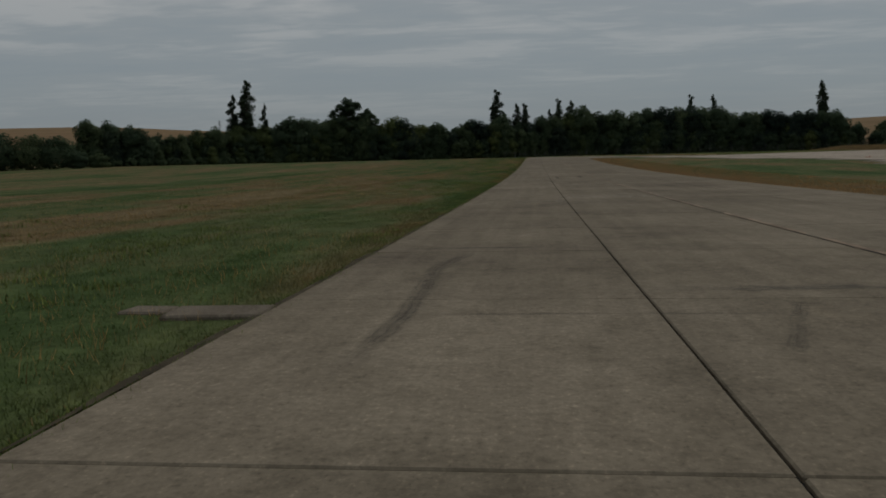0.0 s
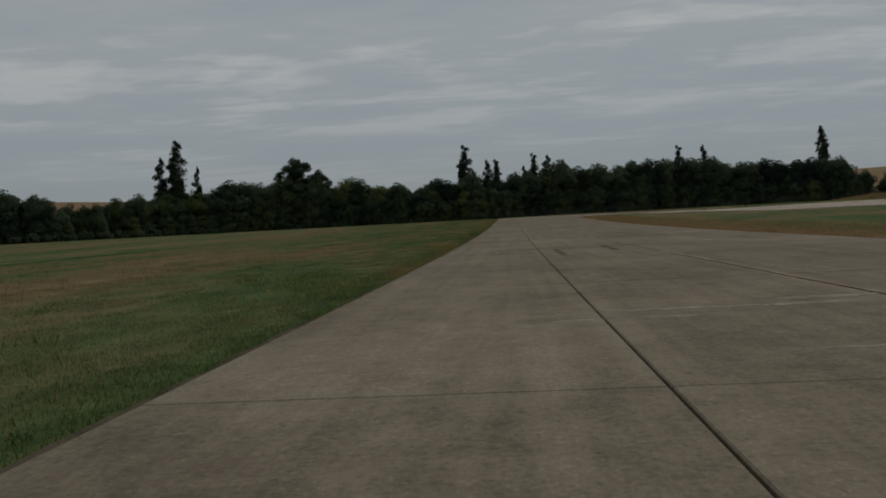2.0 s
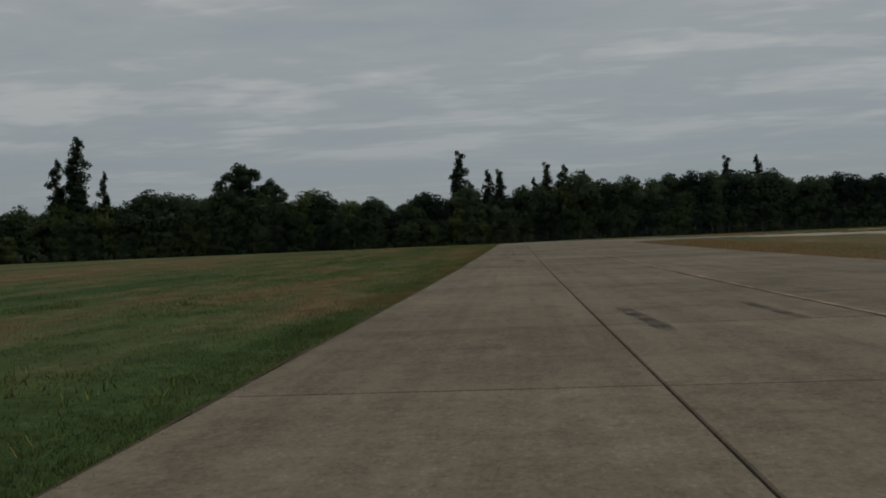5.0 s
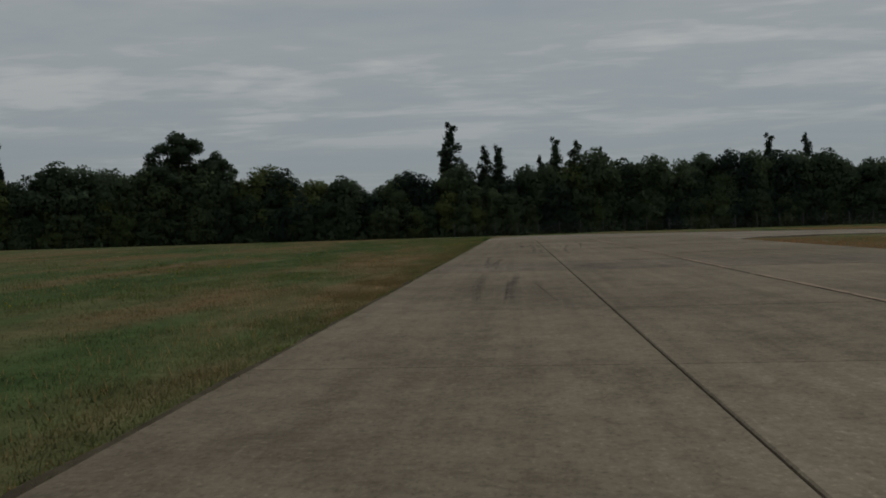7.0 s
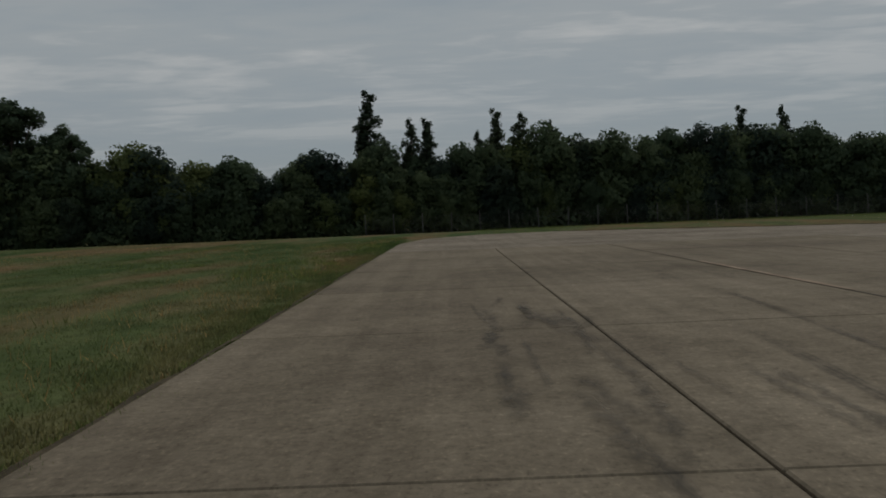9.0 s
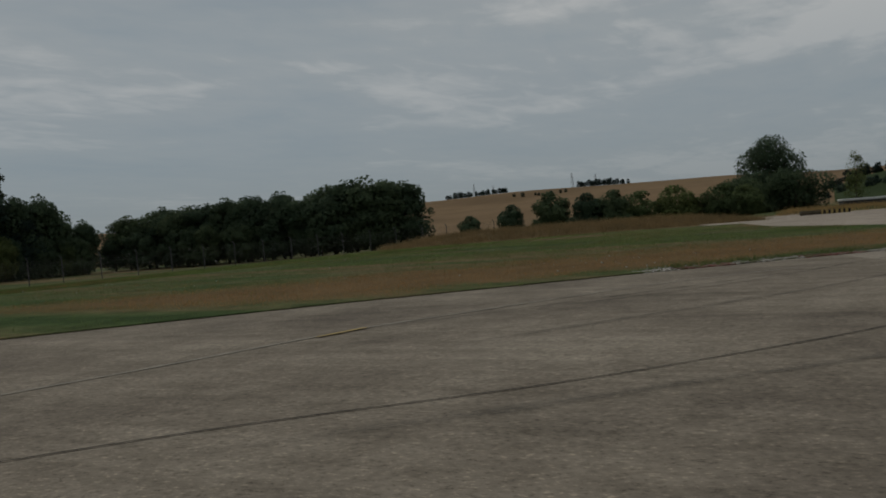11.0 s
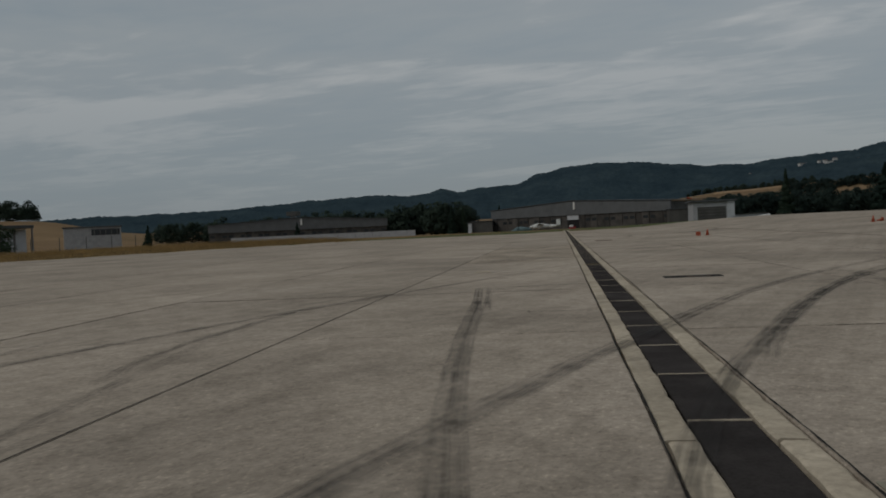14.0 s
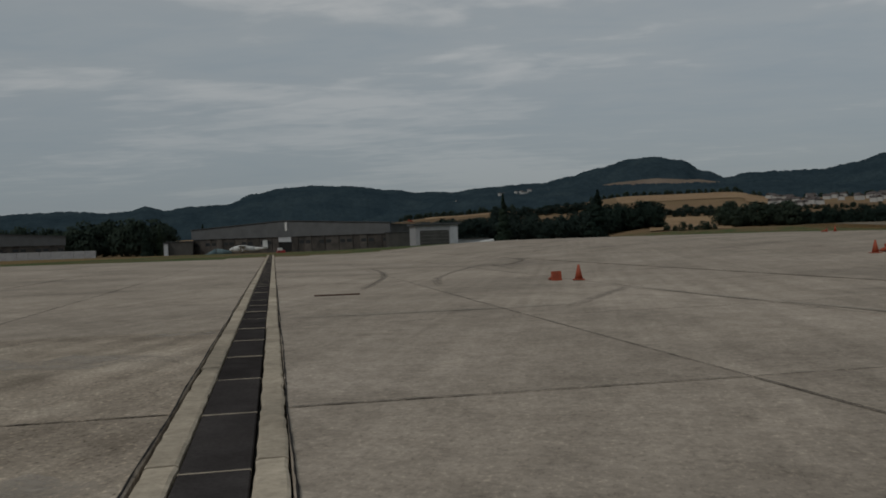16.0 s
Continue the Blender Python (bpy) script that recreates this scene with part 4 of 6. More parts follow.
    def rim(x, y):
        return any(inside(x + i, y + j, q) for q in (JUNCTION, APRON) for i, j in ((1.1, 0), (-1.1, 0), (0, 1.1), (0, -1.1)))
    away = lambda x, y: 0.7 * (x - 33) + 0.7 * (y - 219) + 3.0 * noise.noise(Vector((x * 0.25, y * 0.25, 2.0)))
    inner = lambda x, y: isl(x, y) and 1.0 < away(x, y) < 10 and not rim(x, y)
    lush = lambda x, y: isl(x, y) and (rim(x, y) or away(x, y) > 8.5 or rng.rand() < 0.1)
    tufts("island_dry_grass", scatter(11000, 27, 62, 207, 240, inner), 0.13, 8, M_BROWN, "dry rust-brown grass beside the bend", 0.2, 0.007)
    tufts("island_green_grass", scatter(24000, 4, 72, 207, 262, lush), 0.15, 8, M_LUSH, "green weedy grass beside the bend", 0.2, 0.009)
    patch = lambda x, y: isl(x, y) and away(x, y) > 8 and noise.noise(Vector((x * 0.12, y * 0.2, 4.0))) > 0.18
    tufts("rusty_grass", scatter(4000, 10, 75, 216, 256, patch), 0.16, 7, M_BROWN, "patches of rust-coloured grass beside the bend", 0.25, 0.007)
    tip = lambda x, y: isl(x, y) and rim(x, y)
    tufts("island_weeds", scatter(1500, 33, 52, 207, 220, tip), 0.24, 9, M_LUSH, "tall green weeds round the grass tip", 0.14, 0.006)
    tufts("straw_patch", scatter(1500, 42.2, 46.0, 210.9, 212.9, isl), 0.30, 16, M_BLEACHED, "bleached patch of straw in the grass", 0.25, 0.016)
    belt = lambda x, y: isl(x, y) and away(x, y) > 13 and not rim(x, y) and noise.noise(Vector((x * 0.1, y * 0.16, 9.0))) > -0.12
    tufts("meadow_belt", scatter(17000, 44, 86, 216, 258, belt), 0.15, 8, M_FRESH, "fresh green belt of meadow beyond the dry grass", 0.2, 0.012)
    tufts("apron_edge_grass", scatter(9000, 122, 136, 80, 228, None), 0.6, 6, M_STRAW, "tall dry grass along the apron's edge", 0.35, 0.016)
    bank = []
    while len(bank) < 4500:
        t, s = rng.rand(), rng.uniform(-1, 1)
        x, y = lerp(88, 104, t) + s * 5.4, lerp(262, 228, t) + s * 2.6
        bank.append((x, y, height(x, y) + 0.9 * (1 - s * s) ** 1.5 * math.sin(min(1, t * 4, (1 - t) * 4) * 1.57)))
    tufts("bank_weeds", np.array(bank), 0.6, 7, M_STRAW, "tall dry brown weeds covering the bank", 0.35, 0.016)


# ---- distance ----
def wooded_hill(label, dist, rows, seed, depth=900.0, material=None, rough=1.0):
    """A ridge, wooded unless a material is given: rows give its skyline in degrees over bearing."""
    verts, faces = [], []
    b0, b1 = rows[0][0], rows[-1][0]
    nb, nr = int((b1 - b0) * 7), 16
    rnd = random.Random(seed)
    for i in range(nb + 1):
        b = lerp(b0, b1, i / nb)
        for j in range(nr + 1):
            t = j / nr
            r = dist - depth * (1 - t)
            x, y = 40 + r * math.sin(radians(b)), 130 + r * math.cos(radians(b))
            top = math.tan(radians(table(rows, b))) * dist
            z = -12 + (top + 12) * math.sin(t * 1.5708) ** 1.2
            z += rough * (6.0 * noise.fractal(Vector((x * 0.012, y * 0.012, 1.0)), 1.0, 2.0, 4) + (rnd.uniform(0, 6.0) if j > 2 else 0))
            verts.append((x, y, z))
    for i in range(nb):
        for j in range(nr):
            a = i * (nr + 1) + j
            faces.append((a, a + nr + 1, a + nr + 2, a + 1))
    me = raw_mesh("hill", verts, faces, material or M_HAZED_CANOPY)
    for p in me.polygons:
        p.use_smooth = True
    return tagged(new("hill", me), label, "hill", kind="structure")


RIDGE = [(120, 1.2), (125, 1.55), (129, 1.67), (136, 1.8), (139, 2.0), (142.6, 2.25), (146.3, 2.4), (148.5, 2.3), (149.8, 2.35), (151.1, 2.66), (152.2, 2.42), (154, 2.63), (156.1, 2.72),
         (158, 3.42), (160, 3.78), (162, 3.9), (164, 3.8), (167.4, 3.48), (169.2, 3.24), (170.5, 3.32), (171.5, 3.2), (173.5, 3.45), (176.4, 3.6), (179.8, 3.75), (183, 3.7)]
DOME = [(175, 3.0), (177.5, 3.65), (179.4, 4.0), (181.3, 4.5), (183.2, 4.98), (185, 5.1), (186.8, 4.78), (188.2, 4.0), (189.6, 3.5), (191.5, 3.0)]
BARE = [(179, 2.6), (181.4, 3.42), (183, 3.58), (185, 3.7), (187.5, 3.52), (189.3, 3.3), (191, 2.6)]
FLANK = [(187, 2.9), (189.6, 3.5), (191, 3.77), (193.7, 3.75), (195.3, 3.72), (196.9, 4.0), (199, 4.55), (203, 5.2), (212, 5.6)]
FRONT = [(165, 1.6), (168.5, 2.0), (171, 2.6), (174, 2.95), (178, 3.2), (181, 3.33), (183, 3.3), (187, 3.22), (189, 3.2), (192, 3.1), (196, 2.8), (204, 2.6)]


def build_hills():
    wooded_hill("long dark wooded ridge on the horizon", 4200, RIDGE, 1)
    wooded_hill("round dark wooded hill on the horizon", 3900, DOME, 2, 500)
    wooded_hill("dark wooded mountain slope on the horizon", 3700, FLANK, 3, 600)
    wooded_hill("pale stubble slope below the round hill", 3400, BARE, 4, 500, M_HAZYFIELD, 0.15)
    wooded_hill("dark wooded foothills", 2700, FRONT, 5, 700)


# ---- buildings ----
def oriented(name, x, y, z, turn):
    ob = new(name)
    ob.matrix_basis = pose(x, y, z, 0, 0, turn)
    return ob


def build_wall():
    """Tall grey sheet wall between posts along the airfield boundary."""
    root = oriented("boundary_wall", 152, 213, 0, -90 - 2.0)
    tagged(root, "long tall grey sheet boundary wall with posts", "wall")
    panel = mesh_of("panel", box((0.02, -0.05, 0), (2.98, 0.05, 3.5), 0.01), M_WALL)
    post = mesh_of("post", box((-0.09, -0.12, 0), (0.09, 0.12, 3.62), 0.015), M_WALLCAP)
    for i in range(21):
        ob = new("panel", panel)
        ob.parent = root
        ob.matrix_basis = pose(i * 3.0, 0, random.uniform(-0.02, 0.02))
        ob = new("post", post)
        ob.parent = root
        ob.matrix_basis = pose(i * 3.0, 0, 0)
    return root


def shed(name, label, x, y, z, turn, length, width, eaves, ridge, wall, roof, bays, wins=True):
    """A long low hall: walls with pilasters between bays, a shallow gabled roof."""
    root = oriented(name, x, y, z, turn)
    tagged(root, label, "hangar" if "hangar" in name else "warehouse")
    bm = bmesh.new()
    prof = [(-width / 2, 0), (width / 2, 0), (width / 2, eaves), (0, ridge), (-width / 2, eaves)]
    ends = [[bm.verts.new((sx * length / 2, py, pz)) for py, pz in prof] for sx in (-1, 1)]
    bm.faces.new(ends[0][::-1])
    bm.faces.new(ends[1])
    for i in (0, 1, 4):
        j = (i + 1) % 5
        bm.faces.new((ends[0][i], ends[0][j], ends[1][j], ends[1][i]))
    part("wall", bm, wall, root)
    bm = bmesh.new()
    for s in (-1, 1):
        vs = []
        for px in (-length / 2 - 0.6, length / 2 + 0.6):
            for py, pz in ((s * (width / 2 + 0.6), eaves - 0.05), (0, ridge + 0.12)):
                vs += [bm.verts.new((px, py, pz)), bm.verts.new((px, py, pz + 0.25))]
        a = vs
        for q in ((a[1], a[3], a[7], a[5]), (a[0], a[4], a[6], a[2]), (a[0], a[1], a[5], a[4]), (a[0], a[2], a[3], a[1]), (a[4], a[5], a[7], a[6])):
            bm.faces.new(q)
    bmesh.ops.recalc_face_normals(bm, faces=bm.faces)
    part("roof", bm, roof, root)
    step = length / bays
    pil = mesh_of("pilaster", box((-0.2, -0.18, 0), (0.2, 0.18, eaves - 0.1), 0.02), wall if name == "hangar" else M_WALLCAP)
    win = mesh_of("window", box((-step * 0.4, -0.06, 0), (step * 0.4, 0.06, eaves * 0.28), 0.02), M_GLASS)
    for s in (-1, 1):
        for i in range(bays + 1):
            ob = new("pilaster", pil)
            ob.parent = root
            ob.matrix_basis = pose(-length / 2 + i * step, s * (width / 2 + 0.12), 0)
            if wins and i < bays:
                ob = new("window", win)
                ob.parent = root
                ob.matrix_basis = pose(-length / 2 + (i + 0.5) * step, s * (width / 2 + 0.03), eaves * 0.55)
    return root


def build_halls():
    hall = shed("warehouse", "long pale clad warehouse with a dark roof behind the wall", 190, 143.5, 0, 0, 70, 15.5, 4.2, 5.3, M_SHED, M_ROOF, 14, False)
    bm = bmesh.new()
    bmesh.ops.create_uvsphere(bm, u_segments=14, v_segments=8, radius=0.7, matrix=Matrix.Translation((-33.5, 0, 5.45)) @ Matrix.Diagonal((1.3, 1.3, 0.6, 1)))
    part("ventilator", bm, M_WHITE, hall, "bright white roof ventilator", True)
    # open bay shelter: steel posts under a thin dark roof before pale panels
    bay = oriented("open_shelter", 155.3, 125, 0, 90)
    tagged(bay, "open-sided shelter with dark posts and pale back panels", "shelter")
    part("roof", box((-11, -6, 4.0), (11, 0.6, 4.45), 0.03), M_ROOF, bay)
    for k in range(9):
        part("post", box((-10.9 + k * 2.7, 0.3, 0), (-10.7 + k * 2.7, 0.5, 4.05), 0.02), M_WALLCAP, bay)
    for k in range(8):
        part("panel", box((-10.85 + k * 2.7, -1.1, 0), (-8.2 + k * 2.7, -1.0, 3.9), 0.02), M_SHED, bay)
    low = oriented("office_block", 358.6, -60, -0.6, 50.3)
    tagged(low, "flat-roofed grey block with a dark window band", "building")
    part("wall", box((-11.5, -7, 0), (11.5, 7, 9.2), 0.1), M_WALL, low)
    part("roof", box((-12, -7.5, 9.2), (12, 7.5, 9.7), 0.06), M_ROOF, low)
    band = part("window", box((-10.9, 7.0, 5.8), (0.5, 7.1, 8.5), 0.02), M_GLASS, low)
    for k in range(5):
        part("mullion", box((-10.0 + k * 2.3, 7.1, 5.8), (-9.8 + k * 2.3, 7.16, 8.5), 0.01), M_WALLCAP, band)
    gable_hangar("wide low grey hangar with weathered sliding door panels", (229.8, -197.5), (131.7, -166.3), -3.1, 12.0, 7.75, 14.4, True)
    gable_hangar("wide low grey hangar with closed doors beside dark trees", (394.1, -166.5), (313.6, -230.8), -3.2, 12.0, 7.6, 14.6, False)


def gable_hangar(label, left, right, z, side, fascia, apex, entry):
    """A broad hangar seen from its front: sliding door panels under a deep gabled fascia."""
    w = math.hypot(right[0] - left[0], right[1] - left[1]) / 2
    turn = math.degrees(math.atan2(right[1] - left[1], right[0] - left[0]))
    root = oriented("hangar", (left[0] + right[0]) / 2, (left[1] + right[1]) / 2, z, turn)
    tagged(root, label, "hangar")
    deep = 42.0

    def prism(x0, y0, y1, low, ends, top):
        bm = bmesh.new()
        rings = [[bm.verts.new((px, py, pz)) for px, pz in ((-x0, low), (x0, low), (x0, ends), (0, top), (-x0, ends))] for py in (y0, y1)]
        bm.faces.new(rings[0])
        bm.faces.new(rings[1][::-1])
        for i in range(5):
            j = (i + 1) % 5
            bm.faces.new((rings[0][i], rings[1][i], rings[1][j], rings[0][j]))
        bmesh.ops.recalc_face_normals(bm, faces=bm.faces)
        return bm
    part("wall", prism(w - 0.5, 0.6, deep, -1.0, side - 0.4, apex - 0.4), M_HANGAR, root)
    part("fascia", prism(w, -0.35, 0.35, fascia, side, apex), M_FASCIA, root)
    bm = bmesh.new()
    for s in (-1, 1):
        lo = [(s * (w + 0.5), -0.8, side + 0.02), (s * (w + 0.5), deep + 0.5, side + 0.02), (0, deep + 0.5, apex + 0.1), (0, -0.8, apex + 0.1)]
        vs = [bm.verts.new(p) for p in lo] + [bm.verts.new((p[0], p[1], p[2] + 0.22)) for p in lo]
        for q in ((0, 1, 2, 3), (4, 5, 6, 7), (0, 1, 5, 4), (1, 2, 6, 5), (2, 3, 7, 6), (3, 0, 4, 7)):
            bm.faces.new([vs[i] for i in q])
    bmesh.ops.recalc_face_normals(bm, faces=bm.faces)
    part("roof", bm, M_ROOF, root)
    n = 30
    step = (2 * w - 1.2) / n
    door = mesh_of("door_panel", box((-step / 2 + 0.06, -0.09, -1.0), (step / 2 - 0.06, 0.09, fascia), 0.02), M_DOORS)
    pane = mesh_of("window", box((-step * 0.36, -0.03, 0), (step * 0.36, 0.03, 1.3), 0.01), M_GLASS)
    for k in range(n):
        x = -w + 0.6 + (k + 0.5) * step
        if entry and abs(x) < step:
            continue
        ob = new("door_panel", door)
        ob.parent = root
        ob.matrix_basis = pose(x, 0.12 + 0.2 * (k % 2), 0)
        if k % 3 != 1:
            ob = new("window", pane)
            ob.parent = root
            ob.matrix_basis = pose(x, 0.02 + 0.2 * (k % 2) - 0.02, fascia * 0.62)
    part("lamp_panel", box((-0.55, -0.75, 0.0), (0.55, -0.36, 3.4), 0.06, pose(1.2, 0, fascia + 2.6)), M_WHITE, root, "upright white panel on the fascia")
    if entry:
        # Near-black panel stands in for the shade inside the open doorway.
        gate = part("doorway", box((-step + 0.1, 0.3, -1.0), (step - 0.1, 0.5, 5.6), 0.03), M_DARK, root, "black panel standing in for open doorway shade")
        part("lintel", box((-step + 0.1, -0.1, 5.6), (step - 0.1, 0.2, fascia - 0.05), 0.03), M_SHED, gate, "pale sheet lintel")
    return root


def build_cone(x, y, tilt=0.0, turn=0.0):
    root = new("traffic_cone")
    bm = bmesh.new()
    add_box(bm, (-0.17, -0.17, 0), (0.17, 0.17, 0.03), None, 0.008)
    part("foot", bm, M_ORANGE, root)
    bm = bmesh.new()
    add_tube(bm, (0, 0, 0.03), (0, 0, 0.44), 0.115, 0.03, 18)
    part("body", bm, M_ORANGE, root, smooth=True)
    root.matrix_basis = Matrix.Translation((x, y, height(x, y) + PAVE + (0.1 if tilt else 0))) @ Matrix.Rotation(turn, 4, "Z") @ Matrix.Rotation(radians(tilt), 4, "X")
    return root


# ---- marks on the pavement ----
def mark(name, label, pts, width, material, lift=0.004, axes=uv, jitter=0.15, seed=0, taper=True):
    rnd = random.Random(seed)
    line = smooth_line([axes(*p) for p in pts], 9)
    ob = part(name, ribbon(line, width, PAVE + lift, jitter, rnd, taper), material)
    return tagged(ob, label, name.replace("_", " "), kind="structure")


def plan(x, y):
    return x, y


def build_marks():
    n = 0
    # dark drifting tyre marks over the apron, some of them double
    arcs = [([(-7, 24), (-7.6, 31), (-5.6, 38.6), (-1, 50)], 0.30), ([(-5.2, 19), (-7.2, 26), (-8, 37)], 0.22), ([(-3.0, 13.5), (-3.3, 17), (-3.9, 22), (-5.8, 38)], 0.25),
            ([(-4.2, 20), (-3.3, 24.8), (-2.3, 28.9), (-0.2, 34.4), (3.4, 42.1), (10, 52)], 0.34), ([(-1.6, 20), (-0.8, 26.2), (-0.2, 30.1), (1.3, 34.6), (5, 43), (9, 49)], 0.26),
            ([(1.3, 30), (1.15, 25.1), (1.4, 22)], 0.3), ([(5.2, 46), (4.6, 38), (2.9, 29.3), (2.3, 25.0), (2.1, 21.5)], 0.34), ([(-1.3, 26.5), (-2.0, 32.8), (-2.5, 41)], 0.3),
            ([(-5.3, 32), (-5.7, 34.8), (-5.4, 40)], 0.26), ([(0.4, 31.5), (1.7, 35.7), (3.7, 40.3), (6, 44.2), (9, 48)], 0.32), ([(-2.75, 43), (-2.3, 37.5)], 0.2), ([(-2.55, 43), (-2.1, 37.5)], 0.16),
            ([(6.9, 0.7), (5.5, 2.8), (4.6, 4.3), (3.75, 6.8), (3.19, 8.8), (2.55, 11.3), (1.97, 14.5), (1.4, 19.6), (0.9, 26)], 0.22), ([(3.4, 6.9), (2.93, 8.1), (2.44, 9.5), (1.79, 12.1), (1.46, 15.0), (1.13, 18.6)], 0.16), ([(-1.0, 5), (-1.4, 7), (-3.9, 15), (-5, 24), (-4.4, 32)], 0.22),
            ([(1.2, 6.0), (0.6, 9), (0.3, 12)], 0.26), ([(3.1, 5.6), (4.7, 2.9), (5.65, 1.6), (6.6, 0.4)], 0.2), ([(7.2, 0.7), (6.1, 2.2), (5.05, 3.8), (4.1, 5.9), (3.5, 8.5), (2.42, 12.9), (1.81, 16.6), (1.4, 20.5)], 0.16), ([(2.4, 82), (4.4, 92), (5.0, 101)], 0.3),
            ([(4.7, 83), (6.2, 90), (10, 99), (9.6, 92)], 0.3), ([(5.4, 75), (7.4, 78), (8.9, 80)], 0.35), ([(10, 96), (13, 103), (12, 111)], 0.35)]
    for pts, w in arcs:
        n += 1
        faint = n % 3 == 0
        mark("tyre_mark", "curved dark rubber tyre mark on concrete", pts, w, M_TYRE if n in (1, 3, 4, 5, 13, 17) else M_SCUFF, 0.004 + 0.001 * (n % 9), seed=n)
        if not faint:
            for k, s in enumerate((-0.36, 0.02, 0.38)):
                mark("tyre_mark", "thin dark tread line in a tyre mark", [(u + s * w, v) for u, v in pts], w * 0.22, M_TREAD, 0.014 + 0.001 * k, jitter=0.3, seed=n * 7 + k)
    mark("tyre_mark", "broad dark rubber mark swinging into the apron", [(-1.2, 15.0), (-0.15, 11.9), (0.44, 10.1), (0.93, 8.35), (1.58, 6.6), (2.2, 5.0), (3.4, 2.6), (4.3, 1.0), (5.15, -0.5), (6.2, -2.0), (7.6, -3.6)], 0.36, M_SCUFF, 0.007, jitter=0.06, seed=90)
    for k, (pts, w) in enumerate((([(-0.7, 5.3), (-1.34, 7.1), (-2.5, 11.7), (-6.1, 23.6)], 0.3), ([(3.4, 7.6), (3.63, 8.9), (4.25, 10.7), (4.9, 12.4), (6.2, 16)], 0.3), ([(2.6, 5.0), (1.85, 7.2), (1.11, 9.7), (0.2, 12.5)], 0.24))):
        mark("tyre_mark", "faint dark tyre mark crossing the concrete", pts, w, M_SCUFF, 0.011 + 0.001 * k, seed=94 + k)
    mark("joint_seal", "thin black seam running on from the manhole", [(2.36, 6.3), (3.53, 6.88), (4.4, 7.3), (6.6, 8.2)], 0.03, M_TAR, 0.012, uv, 0.2, 98, False)
    mark("joint_seal", "thin black seam across the bend", [(3.4, -0.8), (4.7, -0.13), (6.1, 0.8), (7.4, 1.4)], 0.016, M_TAR, 0.012, uv, 0.3, 99, False)
    # fine parallel treads beside the strongest arcs
    for k, (pts, w) in enumerate((arcs[5], arcs[6])):
        for s in (-0.22, 0.2):
            mark("tyre_mark", "thin dark tread line beside a tyre mark", [(u + s, v + 0.3 * s) for u, v in pts], 0.07, M_TYRE, 0.016 + 0.001 * k, seed=60 + k)
    # rubber on the taxiway
    lanes = [([(1.25, 5), (1.4, 7.8), (1.3, 11.3), (1.7, 13.5)], 0.22), ([(4.45, 6), (5.2, 8.4)], 0.16), ([(4.4, 76), (4.42, 69)], 0.2), ([(6.45, 78), (6.4, 71)], 0.22), ([(4.3, 124), (4.5, 120)], 0.22),
             ([(6.4, 124.5), (6.5, 121)], 0.18), ([(2.42, 174), (2.3, 169.6), (2.3, 166)], 0.16), ([(1.3, 186), (1.55, 176)], 0.16), ([(1.75, 166), (1.6, 170.4), (1.6, 175)], 0.2), ([(2.2, 172), (2.2, 166)], 0.05),
             ([(2.75, 171), (3.05, 166)], 0.06), ([(1.9, 183.5), (1.6, 177)], 0.2), ([(1.82, 180), (1.8, 176)], 0.05), ([(3.2, 194), (3.1, 188)], 0.14), ([(3.5, 193), (3.4, 188)], 0.14),
             ([(5.2, 200), (4.6, 192), (4.4, 186)], 0.14), ([(6.1, 203), (5.4, 193)], 0.12)]
    for k, (pts, w) in enumerate(lanes):
        mark("tyre_mark", "straight dark rubber streak on the taxiway", pts, w * 1.25, M_SKID if 2 <= k <= 5 else M_TYRE, 0.004 + 0.0012 * (k % 7), plan, seed=100 + k)
    for k, (x, y, w, l) in enumerate(((2.4, 153.5, 1.3, 3.0), (3.5, 196.5, 1.4, 3.2), (3.3, 200, 1.2, 2.4))):
        rs = random.Random(150 + k)
        for j in range(13):
            cx, cy, ll = x + rs.gauss(0, 0.35) * w, y + rs.gauss(0, 0.4) * l, rs.uniform(0.5, 1.4)
            bend = rs.uniform(-0.15, 0.15)
            mark("rubber_stain", "smeared dark tyre rubber on concrete", [(cx - bend, cy - ll), (cx, cy), (cx + bend * 0.5, cy + ll)], rs.uniform(0.05, 0.2), M_SCUFF if j % 3 else M_TYRE, 0.012 + 0.0007 * j, plan, 0.5, 500 + 20 * k + j)
    # pale worn bands across the slabs
    for k, (y, x0, x1, w) in enumerate(((29.3, 2.6, 6.1, 0.06), (29.6, 3.0, 4.4, 0.12), (31.2, 1.6, 5.0, 0.32), (31.7, 2.4, 3.9, 0.14), (35.0, 3.2, 8.0, 0.42), (34.3, 5.4, 8.4, 0.2), (36.6, 5.6, 7.4, 0.3),
                                        (80.5, 0.6, 2.4, 0.9), (52.5, 3.9, 7.4, 0.2), (51.7, 3.0, 5.6, 0.1), (49.05, 4.9, 5.9, 0.1), (53.2, 6.0, 8.6, 0.3))):
        mark("worn_patch", "pale worn band across the slabs", [(x0, y), (x0 * 0.6 + x1 * 0.4, y + 0.05), (x1, y + 0.02)], w, M_BAND, 0.003, plan, 0.6, 170 + k)
    mark("joint_crack", "short black gash in the slab", [(1.65, 27.3), (2.55, 27.15)], 0.045, M_TAR, 0.006, plan, 0.3, 196)
    for k, (y, x0, x1, w) in enumerate(((9.2, 3.6, 9.5, 0.5), (7.6, 1.5, 5, 0.1), (14, 0.3, 3.4, 0.25))):
        mark("worn_patch", "dark damp band across the slabs", [(x0, y), ((x0 + x1) / 2, y + 0.03), (x1, y)], w, M_SCUFF, 0.003, plan, 0.4, 180 + k)
